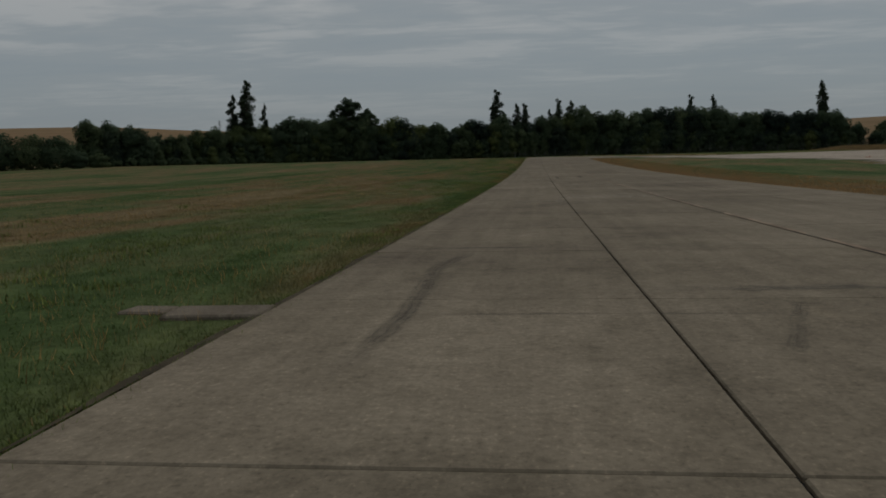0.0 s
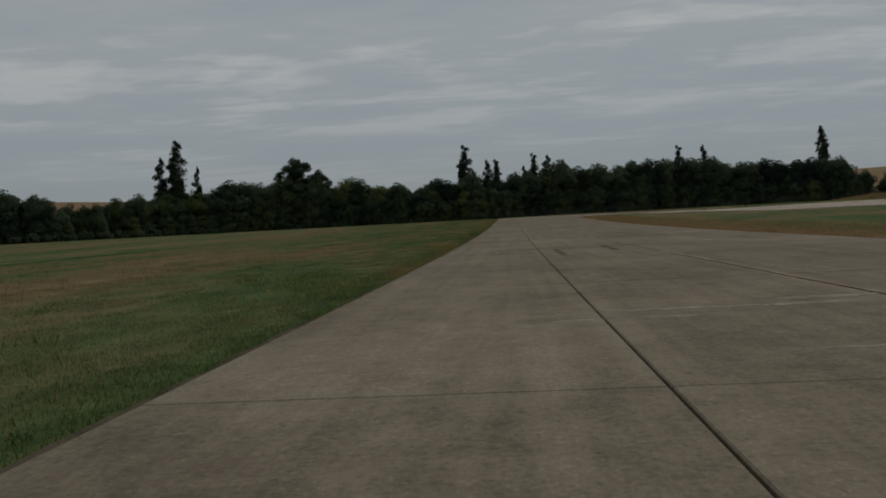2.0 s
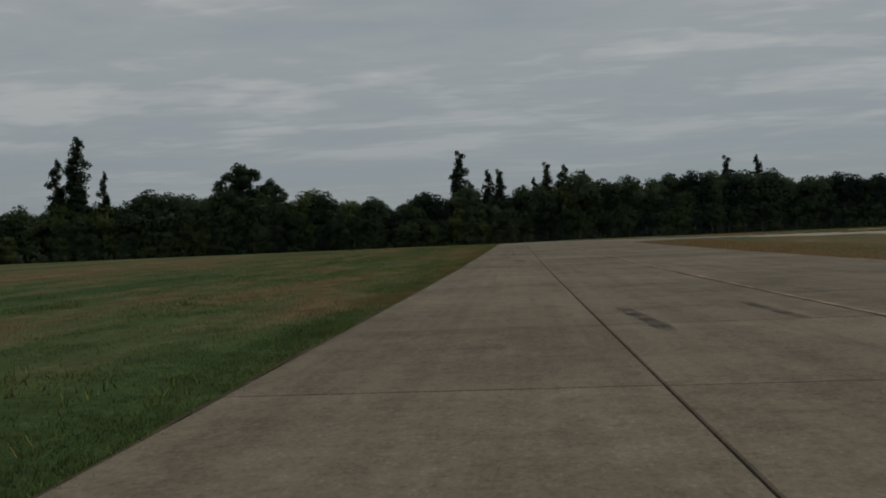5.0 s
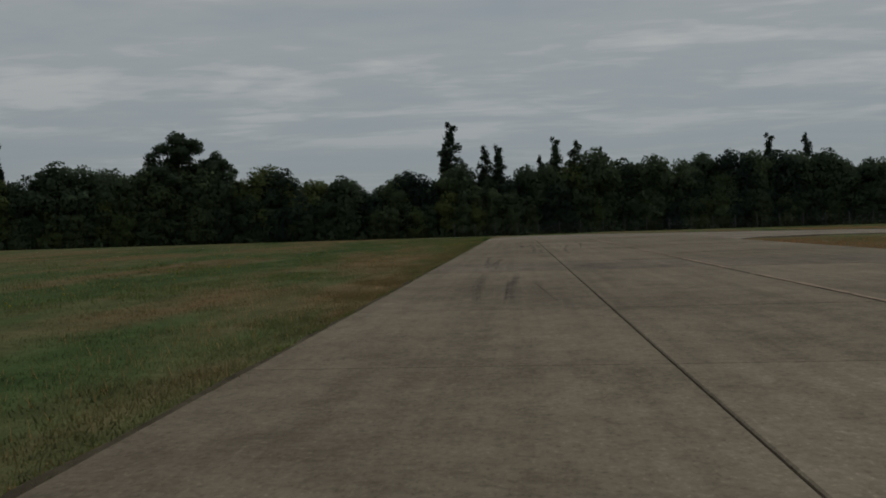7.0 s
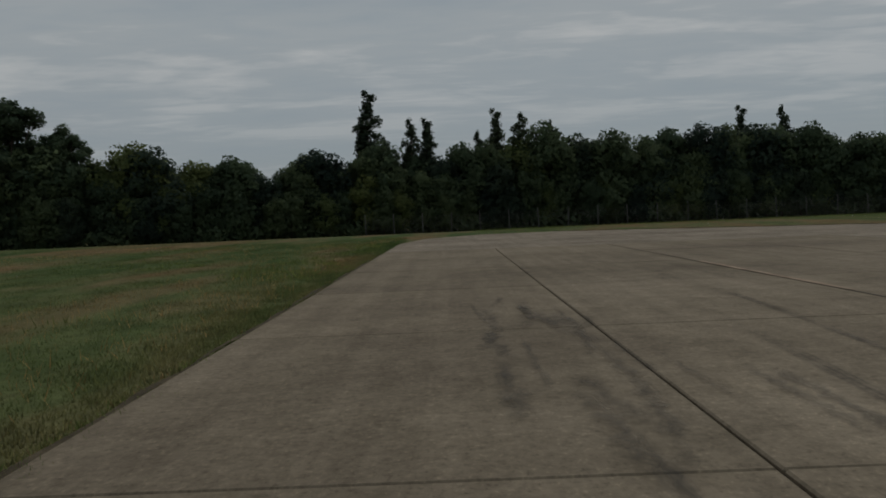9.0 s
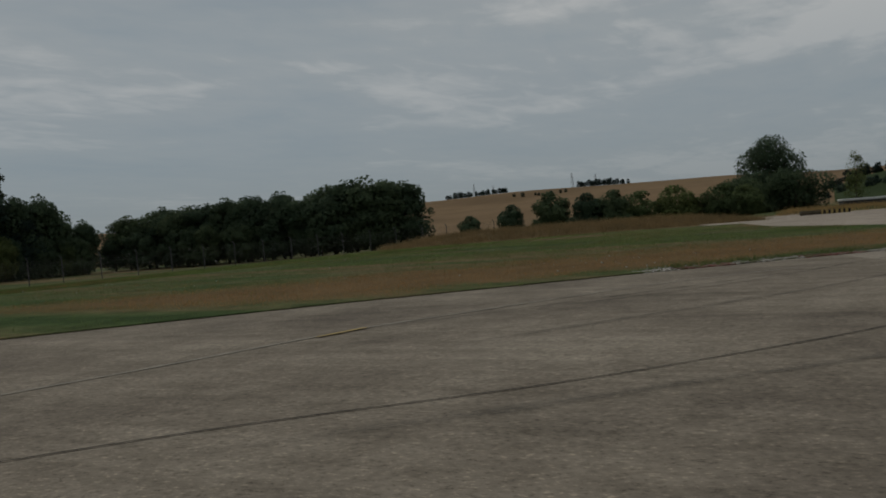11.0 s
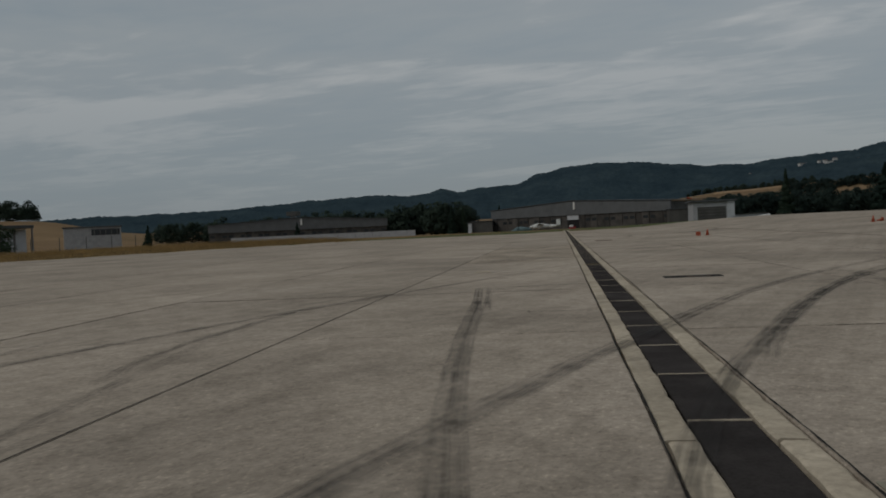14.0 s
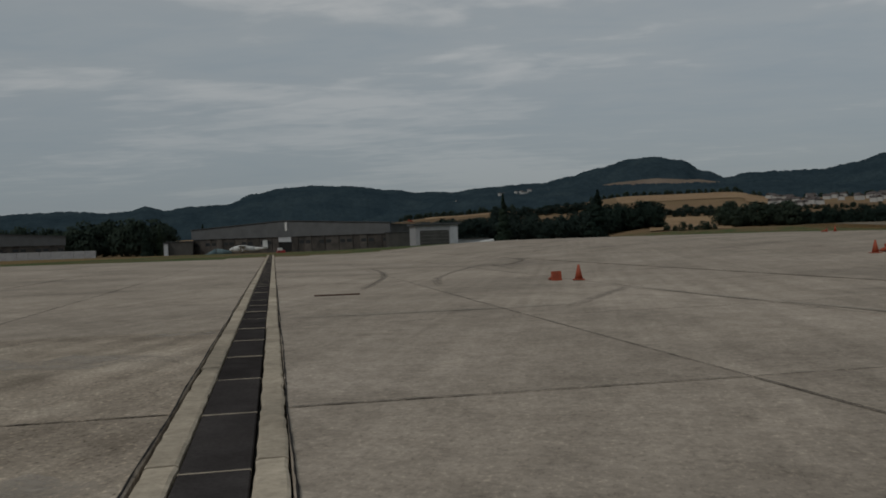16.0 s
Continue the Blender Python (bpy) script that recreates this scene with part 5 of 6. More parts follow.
    # the sandy filler beside the second joint
    for k in range(24):
        y0 = -12 + k * 9.3
        x = 7.5 + random.uniform(-0.02, 0.02)
        mark("joint_filler", "pale sandy filler along an open joint", [(x + 0.05, y0), (x + 0.06, y0 + 4), (x + 0.05, y0 + random.uniform(6, 9))], random.uniform(0.09, 0.17), M_FILLER, 0.006, plan, 0.5, 200 + k)
    for k in range(20):
        y0 = -12 + k * 11.5
        mark("joint_crack", "ragged black crack along a slab joint", [(7.49, y0), (7.5, y0 + 5), (7.49, y0 + 11)], 0.03, M_TAR, 0.008, plan, 0.4, 230 + k, False)
    # joints and faded lines through the bend
    for k, (pts, w, m) in enumerate((([(20.5, -20), (19, -16), (17.2, -12.9), (16, -10.3), (14.6, -8.1), (13.7, -6.9)], 0.022, M_TAR), ([(15.3, -15.7), (13.9, -14.7), (11.9, -13.4), (10.7, -12.4), (7, -8.5), (4.8, -5)], 0.05, M_LINE),
                                     ([(5.6, -5), (4.75, -2.4), (4.3, -0.3), (4.5, 3.2)], 0.014, M_TAR), ([(11, -12), (8, -7.5), (4, -3.6), (1.9, 0.5)], 0.14, M_SCUFF),
                                     ([(14, -12), (10, -7), (6, -3)], 0.2, M_SCUFF), ([(18, -13), (14.5, -6), (10, -1)], 0.22, M_SCUFF), ([(12.5, -14.5), (9, -9.5), (5.5, -5)], 0.18, M_SCUFF))):
        mark("pavement_joint", "weathered joint through the patched bend", pts, w, m, 0.004 + 0.001 * k, uv, 0.3, 260 + k, False)
    mark("paint_mark", "short faded yellow paint mark", [(12.2, -13.5), (11.4, -13.0)], 0.09, M_YELLOW, 0.014, uv, 0.2, 270)
    mark("paint_mark", "short faded yellow paint mark across the drain", [(-0.3, 50.7), (0.25, 50.95)], 0.09, M_YELLOW, 0.012, uv, 0.2, 271)
    for k, (pts, w) in enumerate((([(-4.6, 47.9), (-3.3, 48.65), (-2.5, 48.95), (-1.5, 49.6), (-0.5, 50.15)], 0.1), ([(-8.6, 50.7), (-6.9, 50.05), (-5.2, 49.4), (-3.6, 48.8), (-2.5, 48.2), (-0.6, 47.3)], 0.1), ([(-10.5, 51.4), (-7.9, 51.8), (-5.4, 52.2), (-3.3, 52.15), (-0.6, 51.85)], 0.06))):
        mark("paint_mark", "faint pale painted line on concrete", pts, w, M_CHALK, 0.013 + 0.001 * k, uv, 0.2, 272 + k)
    mark("paint_mark", "worn yellow paint mark on concrete", [(-3.42, 48.72), (-3.2, 48.66), (-2.95, 48.55)], 0.07, M_YELLOW, 0.017, uv, 0.3, 276)
    for k, (v, u0, u1, w) in enumerate(((73.6, -1.5, -0.45, 0.35), (56.5, -4.4, -0.5, 0.6), (71, -5, -0.6, 0.9), (62.4, -3.4, -0.5, 0.3), (65.7, -3, -0.5, 0.5))):
        mark("worn_patch", "pale scaled concrete beside the drain", [(u0, v), ((u0 + u1) / 2, v + 0.05), (u1, v)], w, M_BAND, 0.005 + 0.001 * k, uv, 0.6, 280 + k)
    # ragged black cracks outside the drain's margins
    for s in (-1, 1):
        for k in range(12):
            v0 = 3 + k * 12
            pts = [(s * (0.44 + random.uniform(-0.014, 0.014)), v0 + j * 1.5) for j in range(9)]
            mark("joint_crack", "ragged black crack beside the drain", pts, 0.014, M_TAR, 0.009, uv, 0.5, 300 + k + 50 * (s > 0), False)


def build_seals():
    """Bitumen seals in the apron's joints."""
    for u, w in ((-4.437, 0.012), (4.426, 0.015), (-8.95, 0.012), (8.92, 0.013), (13.42, 0.012)):
        for k in range(4):
            v0 = 3.3 + k * 26
            pts = [(u + random.uniform(-0.008, 0.008), v0 + j * 3.25) for j in range(9)]
            mark("joint_seal", "thin black bitumen seal in a slab joint", pts, w, M_TAR, 0.007, uv, 0.4, 600 + k, False)
    for row in range(0, 14):
        v = 2.55 + 6.5 * row
        for u0, u1 in ((-8.9, -4.5), (-4.4, -0.46), (0.46, 4.4), (4.45, 8.9), (8.95, 13.4)):
            if (row < 1 and u0 < 0) or (row + int(u0)) % 4 == 0:
                continue
            mark("joint_seal", "thin black bitumen seal in a slab joint", [(lerp(u0, u1, j / 6), v + random.uniform(-0.012, 0.012)) for j in range(7)], random.uniform(0.008, 0.016), M_TAR, 0.0075, uv, 0.7, 640 + row, False)
    # pale weathered joint lines
    mark("joint_seal", "pale weathered slab joint", [(0.46, 75.55), (3.5, 75.6), (5.9, 75.8)], 0.06, M_LINE, 0.009, uv, 0.5, 680)
    mark("joint_seal", "pale weathered slab joint", [(8.75, 80.0), (8.95, 75.4), (9.25, 71.8), (9.3, 66)], 0.05, M_LINE, 0.010, uv, 0.5, 681)
    # the open joint where the taxiway ends
    mark("joint_seal", "crisp black joint between taxiway and bend", [(15.0, 188 + j * 1.7) for j in range(11)], 0.022, M_TAR, 0.008, plan, 0.4, 690, False)


def build_covers():
    # tar-set manhole covers on the right of the drain
    for k, (u0, u1, v0, v1, tilt) in enumerate(((0.50, 2.40, 5.98, 6.74, 0.37), (1.25, 2.5, 43.7, 44.3, 0.0))):
        x, y = uv((u0 + u1) / 2, (v0 + v1) / 2)
        root = new("manhole")
        root.matrix_basis = Matrix.Translation((x, y, PAVE)) @ Matrix.Rotation(DRAIN_ANGLE, 4, "Z")
        tagged(root, "round iron manhole cover in a dark tar patch", "manhole")
        w, l = (u1 - u0) / 2, (v1 - v0) / 2
        tar = box((-w, -l, -0.05), (w, l, 0.006), 0.004)
        for p in tar.verts:
            p.co.y += tilt * p.co.x
        part("tar_patch", tar, M_TAR, root)
        bm = bmesh.new()
        add_tube(bm, (w * 0.2, tilt * w * 0.2, 0), (w * 0.2, tilt * w * 0.2, 0.012), l * 0.8, l * 0.78, 28)
        lid = part("cover", bm, M_LID, root)
        bm = bmesh.new()
        add_tube(bm, (w * 0.2, tilt * w * 0.2, 0.001), (w * 0.2, tilt * w * 0.2, 0.010), l * 0.9, l * 0.9, 28)
        part("rim", bm, M_RUST, lid)
    x, y = uv(1.85, 81.4)
    bar = part("steel_strip", box((-0.55, -0.05, 0), (0.55, 0.05, 0.03), 0.006), M_RUST)
    bar.matrix_basis = Matrix.Translation((x, y, PAVE)) @ Matrix.Rotation(DRAIN_ANGLE + 0.02, 4, "Z")
    tagged(bar, "rusty flat steel strip lying on the concrete", "steel strip")
    x, y = uv(1.1, 25.95)
    fix = part("repair_patch", box((-0.63, -3.25, -0.02), (0.63, 3.25, 0.005), 0.003), M_PATCH)
    fix.matrix_basis = Matrix.Translation((x, y, PAVE)) @ Matrix.Rotation(DRAIN_ANGLE, 4, "Z")
    tagged(fix, "smooth grey-green repair patch in the apron", "pavement patch", kind="structure")
    # bracket-shaped tar seam by the drain
    mark("joint_crack", "short black cross-shaped tar seam", [(-1.48, 37.5), (-0.5, 37.45)], 0.016, M_TAR, 0.01, uv, 0.2, 401, False)
    mark("joint_crack", "short black cross-shaped tar seam", [(-1.49, 37.4), (-1.48, 37.58)], 0.02, M_TAR, 0.011, uv, 0.2, 402, False)
    mark("joint_crack", "short dark seam running to the drain", [(-2.0, 42.6), (-0.5, 42.9)], 0.04, M_TAR, 0.01, uv, 0.2, 403, False)


def build_kerb():
    """Low rumble kerb of crumbling red and white painted blocks round the grass tip."""
    line = smooth_line([(32.1, 219.6), (33.1, 218.6), (34.8, 216.8), (36.3, 215.0), (37.6, 213.0), (38.6, 211.4), (39.3, 209.9), (39.7, 208.5)], 10)
    root = new("rumble_kerb")
    tagged(root, "crumbling red and white painted kerb at the bend", "kerb")
    rnd = random.Random(9)
    n = 10
    per = (len(line) - 1) // n
    for k in range(n):
        seg = line[k * per:(k + 1) * per + 1]
        bm = bmesh.new()
        rows = []
        cols = 7
        for i, p in enumerate(seg):
            d = (seg[min(i + 1, len(seg) - 1)] - seg[max(i - 1, 0)]).normalized()
            s = Vector((d.y, -d.x))
            row = []
            for j in range(cols):
                t = j / (cols - 1)
                q = p - s * (0.56 * t - 0.03 + rnd.uniform(-0.04, 0.04))
                z = PAVE + 0.01 + 0.02 * math.sin(t * 2.6) + rnd.uniform(-0.016, 0.02)
                row.append(bm.verts.new((q.x + rnd.uniform(-0.03, 0.03), q.y, height(q.x, q.y) + z)))
            rows.append(row)
        for a, b in zip(rows, rows[1:]):
            for j in range(cols - 1):
                bm.faces.new((a[j], a[j + 1], b[j + 1], b[j]))
        r = bmesh.ops.extrude_face_region(bm, geom=bm.faces[:])
        bmesh.ops.translate(bm, verts=[v for v in r["geom"] if isinstance(v, bmesh.types.BMVert)], vec=(0, 0, -0.12))
        bmesh.ops.recalc_face_normals(bm, faces=bm.faces)
        part("kerb_block", bm, M_CURBW if k % 2 == 0 else M_RED, root, "chipped white block" if k % 2 == 0 else "chipped red block")
    # broken chips lying along the grass
    v, f = [], []
    for k in range(130):
        p = line[rnd.randrange(len(line) - 14)]
        x, y = p.x + rnd.uniform(-0.1, 0.6), p.y + rnd.uniform(-0.1, 0.45)
        s = rnd.uniform(0.012, 0.034)
        z = height(x, y) + 0.085 + rnd.uniform(0, 0.03)
        b = len(v)
        v += [(x - s, y, z), (x, y - s, z + s * 0.4), (x + s, y + s * 0.3, z), (x, y + s, z - s * 0.2), (x, y, z + s * 0.8)]
        f += [(b, b + 1, b + 4), (b + 1, b + 2, b + 4), (b + 2, b + 3, b + 4), (b + 3, b, b + 4)]
    tagged(new("kerb_rubble", raw_mesh("kerb_rubble", v, f, M_CURBW)), "loose white chips along the kerb", "rubble", kind="stuff")


def build_verge():
    """A ragged strip of bare soil, darkened for the edge shadow, where the grass meets the concrete."""
    rnd = random.Random(12)
    pts = [Vector((-0.05 + rnd.uniform(-0.03, 0.03), -6 + i * 0.8)) for i in range(282)]
    ob = part("verge_soil", ribbon(pts, 0.08, PAVE - 0.014, 0.7, rnd), M_SOIL)
    tagged(ob, "bare soil and litter along the taxiway edge", "soil", kind="stuff")
    line = [Vector(p) for p in smooth_line(OUTER[3:], 12)]
    ob = part("verge_soil", ribbon(line, 0.16, PAVE + 0.003, 0.5, rnd), M_SOIL)
    tagged(ob, "bare soil along the bend's outer edge", "soil", kind="stuff")
    # weathered slab lying in the grass at the taxiway's edge
    slab = part("concrete_slab", box((-0.5, -0.3, -0.05), (0.5, 0.3, 0.05), 0.02), M_COARSE)
    slab.matrix_basis = slope_pose(-0.52, 7.9, 0.0, 0.06)
    tagged(slab, "weathered concrete slab sunk in the grass", "slab")
    slab = part("concrete_slab", box((-0.25, -0.2, -0.05), (0.25, 0.2, 0.03), 0.02), M_COARSE)
    slab.matrix_basis = slope_pose(-1.35, 8.1, 0.0, -0.08)
    tagged(slab, "weathered concrete slab sunk in the grass", "slab")


def build_cones():
    tagged(build_cone(*uv(8.9, 83.6)), "upright orange traffic cone on the apron", "traffic cone", "cones on the apron")
    tagged(build_cone(*uv(8.35, 83.9), tilt=100, turn=0.6), "orange traffic cone knocked over on the apron", "traffic cone", "cones on the apron")
    tagged(build_cone(*uv(20.2, 85.6)), "upright orange traffic cone on the apron", "traffic cone", "cones on the apron")
    tagged(build_cone(*uv(20.9, 85.8), tilt=97, turn=2.0), "orange traffic cone knocked over on the apron", "traffic cone", "cones on the apron")
    tagged(build_cone(*uv(42.0, 117)), "upright orange traffic cone far across the apron", "traffic cone", "cones on the apron")
    tagged(build_cone(*uv(41.2, 116.8), tilt=98, turn=1.0), "orange traffic cone knocked over on the apron", "traffic cone", "cones on the apron")


# ---- middle distance ----
def polar(b, r, x0=28.0, y0=215.0):
    return x0 + r * math.sin(radians(b)), y0 + r * math.cos(radians(b))


def grove(label, b0, b1, r, deep, tall, seed, leaf, n=14, x0=28.0, y0=215.0, size=None):
    """A far grove as one uneven mass of crowns."""
    rnd = random.Random(seed)
    verts, normals = [], []
    for k in range(n):
        b = lerp(b0, b1, (k + rnd.uniform(0.1, 0.9)) / n)
        rr = r + rnd.uniform(-0.5, 0.5) * deep
        x, y = polar(b, rr, x0, y0)
        h = tall * rnd.uniform(0.62, 1.05)
        w = h * rnd.uniform(0.42, 0.62)
        v, soft = leaf_cloud(seed * 50 + k, broad_lobes(seed * 9 + k, h, w, 9), 1500, size or h * 0.05, inner=0.6)
        verts.append(v + np.array((x, y, height(x, y) - 0.5)))
        normals.append(soft)
    ob = new("grove", leaf_mesh("grove", np.concatenate(verts), np.concatenate(normals), leaf))
    return tagged(ob, label, "trees", kind="stuff")


def field(label, b0, b1, r0, r1, material, lift=0.6, x0=40, y0=130):
    """A cultivated field draped over the far slope."""
    verts, faces = [], []
    nb, nr = max(4, int((b1 - b0) * 1.5)), 14
    for i in range(nb + 1):
        for j in range(nr + 1):
            x, y = polar(lerp(b0, b1, i / nb), lerp(r0, r1, j / nr), x0, y0)
            verts.append((x, y, height(x, y) + lift))
    for i in range(nb):
        for j in range(nr):
            a = i * (nr + 1) + j
            faces.append((a, a + nr + 1, a + nr + 2, a + 1))
    return tagged(new("field", raw_mesh("field", verts, faces, material)), label, "field", kind="structure")


def build_shrubs():
    shrub = make_tree("bush", 201, broad_lobes(201, 4.5, 2.4, 9, 0.0), 5500, 0.19, M_LEAF, 2.5, 0.12, "dense round dark green bush in dry grass", "bush", 3)
    tagged(shrub, group="bushes beyond the bend")
    grow(shrub, [(105.9, 260.7, 0.75, 1.0), (108, 256, 0.95, 0.9), (109.8, 251.6, 1.2, 0.95), (111.2, 247.8, 1.08, 1.0), (112.2, 244.9, 1.1, 1.0), (104, 247, 0.45, 1.2),
                 (150, 214.5, 0.85, 0.8), (-131, 232, 1.3, 1.3), (-126, 236, 1.0, 1.5)])
    light = make_tree("bush", 202, broad_lobes(202, 4.5, 2.8, 9, 0.0), 5500, 0.19, M_LIGHTLEAF, 2.5, 0.12, "loose light green scrub bush", "bush", 3)
    tagged(light, group="bushes beyond the bend")
    grow(light, [(126, 246, 1.1, 1.2), (128.5, 241, 1.2, 1.2), (131, 236, 1.1, 1.2), (135, 233, 1.0, 1.3), (123, 248, 0.9, 1.2)])
    airy = make_tree("bush", 206, broad_lobes(206, 4.2, 2.3, 12, 0.0), 5500, 0.12, M_LEAF, 3, 0.08, "loose spreading green bush at the apron's edge", "bush", 9, inner=0.25)
    grow(airy, [(119.5, 173, 0.92, 0.9), (146, 125, 1.05, 1.0), (123.5, 171.5, 0.5, 1.0)])
    wisp = make_tree("bush", 207, broad_lobes(207, 0.75, 0.36, 9, 0.0), 420, 0.05, M_LIGHTLEAF, 0.55, 0.012, "small wispy shrub standing in the dry grass", "bush", 9, inner=0.3)
    grow(wisp, [(49.1, 212.0, 1.0, 1.0)])
    big = make_tree("broadleaf_tree", 203, broad_lobes(203, 16, 8.2, 20, 0.02), 17000, 0.30, M_LEAF, 11, 0.4, "broad dark green tree by the airfield fence")
    grow(big, [(199.8, 238.3, 1.0, 1.0)])
    low = make_tree("broadleaf_tree", 204, broad_lobes(204, 8.0, 5.8, 14, 0.0), 9000, 0.26, M_LEAF, 5, 0.25, "low dense dark tree in front of a taller one")
    grow(low, [(190, 232, 1.0, 1.1), (193, 240, 1.05, 1.0), (186, 241, 0.9, 1.2), (-136, 229, 1.15, 1.0), (-141, 224, 1.2, 1.0), (-147, 218, 1.25, 1.0)])
    thin = make_tree("broadleaf_tree", 205, broad_lobes(205, 12, 3.2, 9, 0.2), 2200, 0.22, M_LIGHTLEAF, 10, 0.16, "thin half-bare pale tree by the fence", inner=0.3, limbs=8)
    grow(thin, [(203, 222, 0.93, 1.0)])


def build_mound():
    """A low bank overgrown with dry grass beyond the bend."""
    bm = bmesh.new()
    n, m = 40, 10
    g = []
    for i in range(n + 1):
        t = i / n
        cx, cy = lerp(88, 104, t), lerp(262, 228, t)
        row = []
        for j in range(m + 1):
            s = j / m * 2 - 1
            x, y = cx + s * 6 * 0.9, cy + s * 6 * 0.43
            z = 0.9 * (1 - s * s) ** 1.5 * math.sin(min(1, t * 4, (1 - t) * 4) * 1.57) * (1 + 0.4 * noise.noise(Vector((x * 0.3, y * 0.3, 0))))
            row.append(bm.verts.new((x, y, height(x, y) - 0.05 + z)))
        g.append(row)
    for a, b in zip(g, g[1:]):
        for j in range(m):
            bm.faces.new((a[j], a[j + 1], b[j + 1], b[j]))
    ob = part("earth_bank", bm, M_BANK, None, smooth=True)
    tagged(ob, "low earth bank overgrown with dry brown grass", "bank", kind="structure")


def build_mesh_fence():
    """Chain-link fence on slim posts in front of the woods."""
    rnd = random.Random(4)
    pts = [Vector(p) for p in ((-8, 292), (30, 289), (66, 284), (96, 273), (116, 259))]
    root = new("chainlink_fence")
    tagged(root, "grey chain-link fence on slim posts before the wood", "fence")
    post = bmesh.new()
    add_tube(post, (0, 0, -0.3), (0, 0, 2.3), 0.045, 0.045, 8)
    add_tube(post, (0, 0, 2.3), (0, 0.22, 2.6), 0.04, 0.035, 6)
    pm = mesh_of("post", post, M_METAL)
    spots = []
    for a, b in zip(pts, pts[1:]):
        k = int((b - a).length / 3.2)
        spots += [a.lerp(b, i / k) for i in range(k)]
    for p in spots:
        ob = new("post", pm)
        ob.parent = root
        ob.matrix_basis = pose(p.x, p.y, height(p.x, p.y), rnd.uniform(-2, 2), rnd.uniform(-2, 2), 0)
    bm = bmesh.new()
    for a, b in zip(spots, spots[1:]):
        for k in range(9):
            z = 0.2 + k * 0.25
            add_tube(bm, (a.x, a.y, height(a.x, a.y) + z), (b.x, b.y, height(b.x, b.y) + z), 0.006, 0.006, 3)
        for k in range(10):
            q0, q1 = a.lerp(b, k / 10), a.lerp(b, (k + 1) / 10)
            add_tube(bm, (q0.x, q0.y, height(q0.x, q0.y) + 0.2), (q1.x, q1.y, height(q1.x, q1.y) + 2.2), 0.005, 0.005, 3)
    part("wire_mesh", bm, M_METAL, root)


def pylon_mesh():
    bm = bmesh.new()
    for sx, sy in ((-1, -1), (1, -1), (1, 1), (-1, 1)):
        add_tube(bm, (sx * 2.2, sy * 2.2, 0), (sx * 0.4, sy * 0.4, 26), 0.22, 0.16, 4)
    for z, w in ((18, 6), (22, 4.5), (25.5, 3)):
        add_tube(bm, (-w, 0, z), (w, 0, z), 0.2, 0.2, 4)
    for k in range(7):
        z0, z1 = k * 3.4, (k + 1) * 3.4
        a, b = 2.2 - 1.8 * z0 / 26, 2.2 - 1.8 * z1 / 26
        add_tube(bm, (-a, -a, z0), (b, -b, z1), 0.1, 0.1, 3)
        add_tube(bm, (a, -a, z0), (-b, -b, z1), 0.1, 0.1, 3)
    return mesh_of("pylon", bm, M_METAL)


def build_pylons():
    me = pylon_mesh()
    for b, r, s in ((58.5, 1300, 0.9), (63.5, 1350, 0.9), (64.8, 1400, 0.75), (70.2, 1250, 0.85), (71.8, 1350, 0.8), (-27.5, 900, 0.75), (144.4, 2600, 1.6), (148.0, 2700, 1.4)):
        x, y = polar(b, r)
        ob = new("pylon", me)
        ob.matrix_basis = Matrix.Translation((x, y, height(x, y) - 1)) @ Matrix.Rotation(b, 4, "Z") @ Matrix.Scale(s, 4)
        tagged(ob, "distant grey steel lattice pylon on a hill", "pylon", "distant pylons")


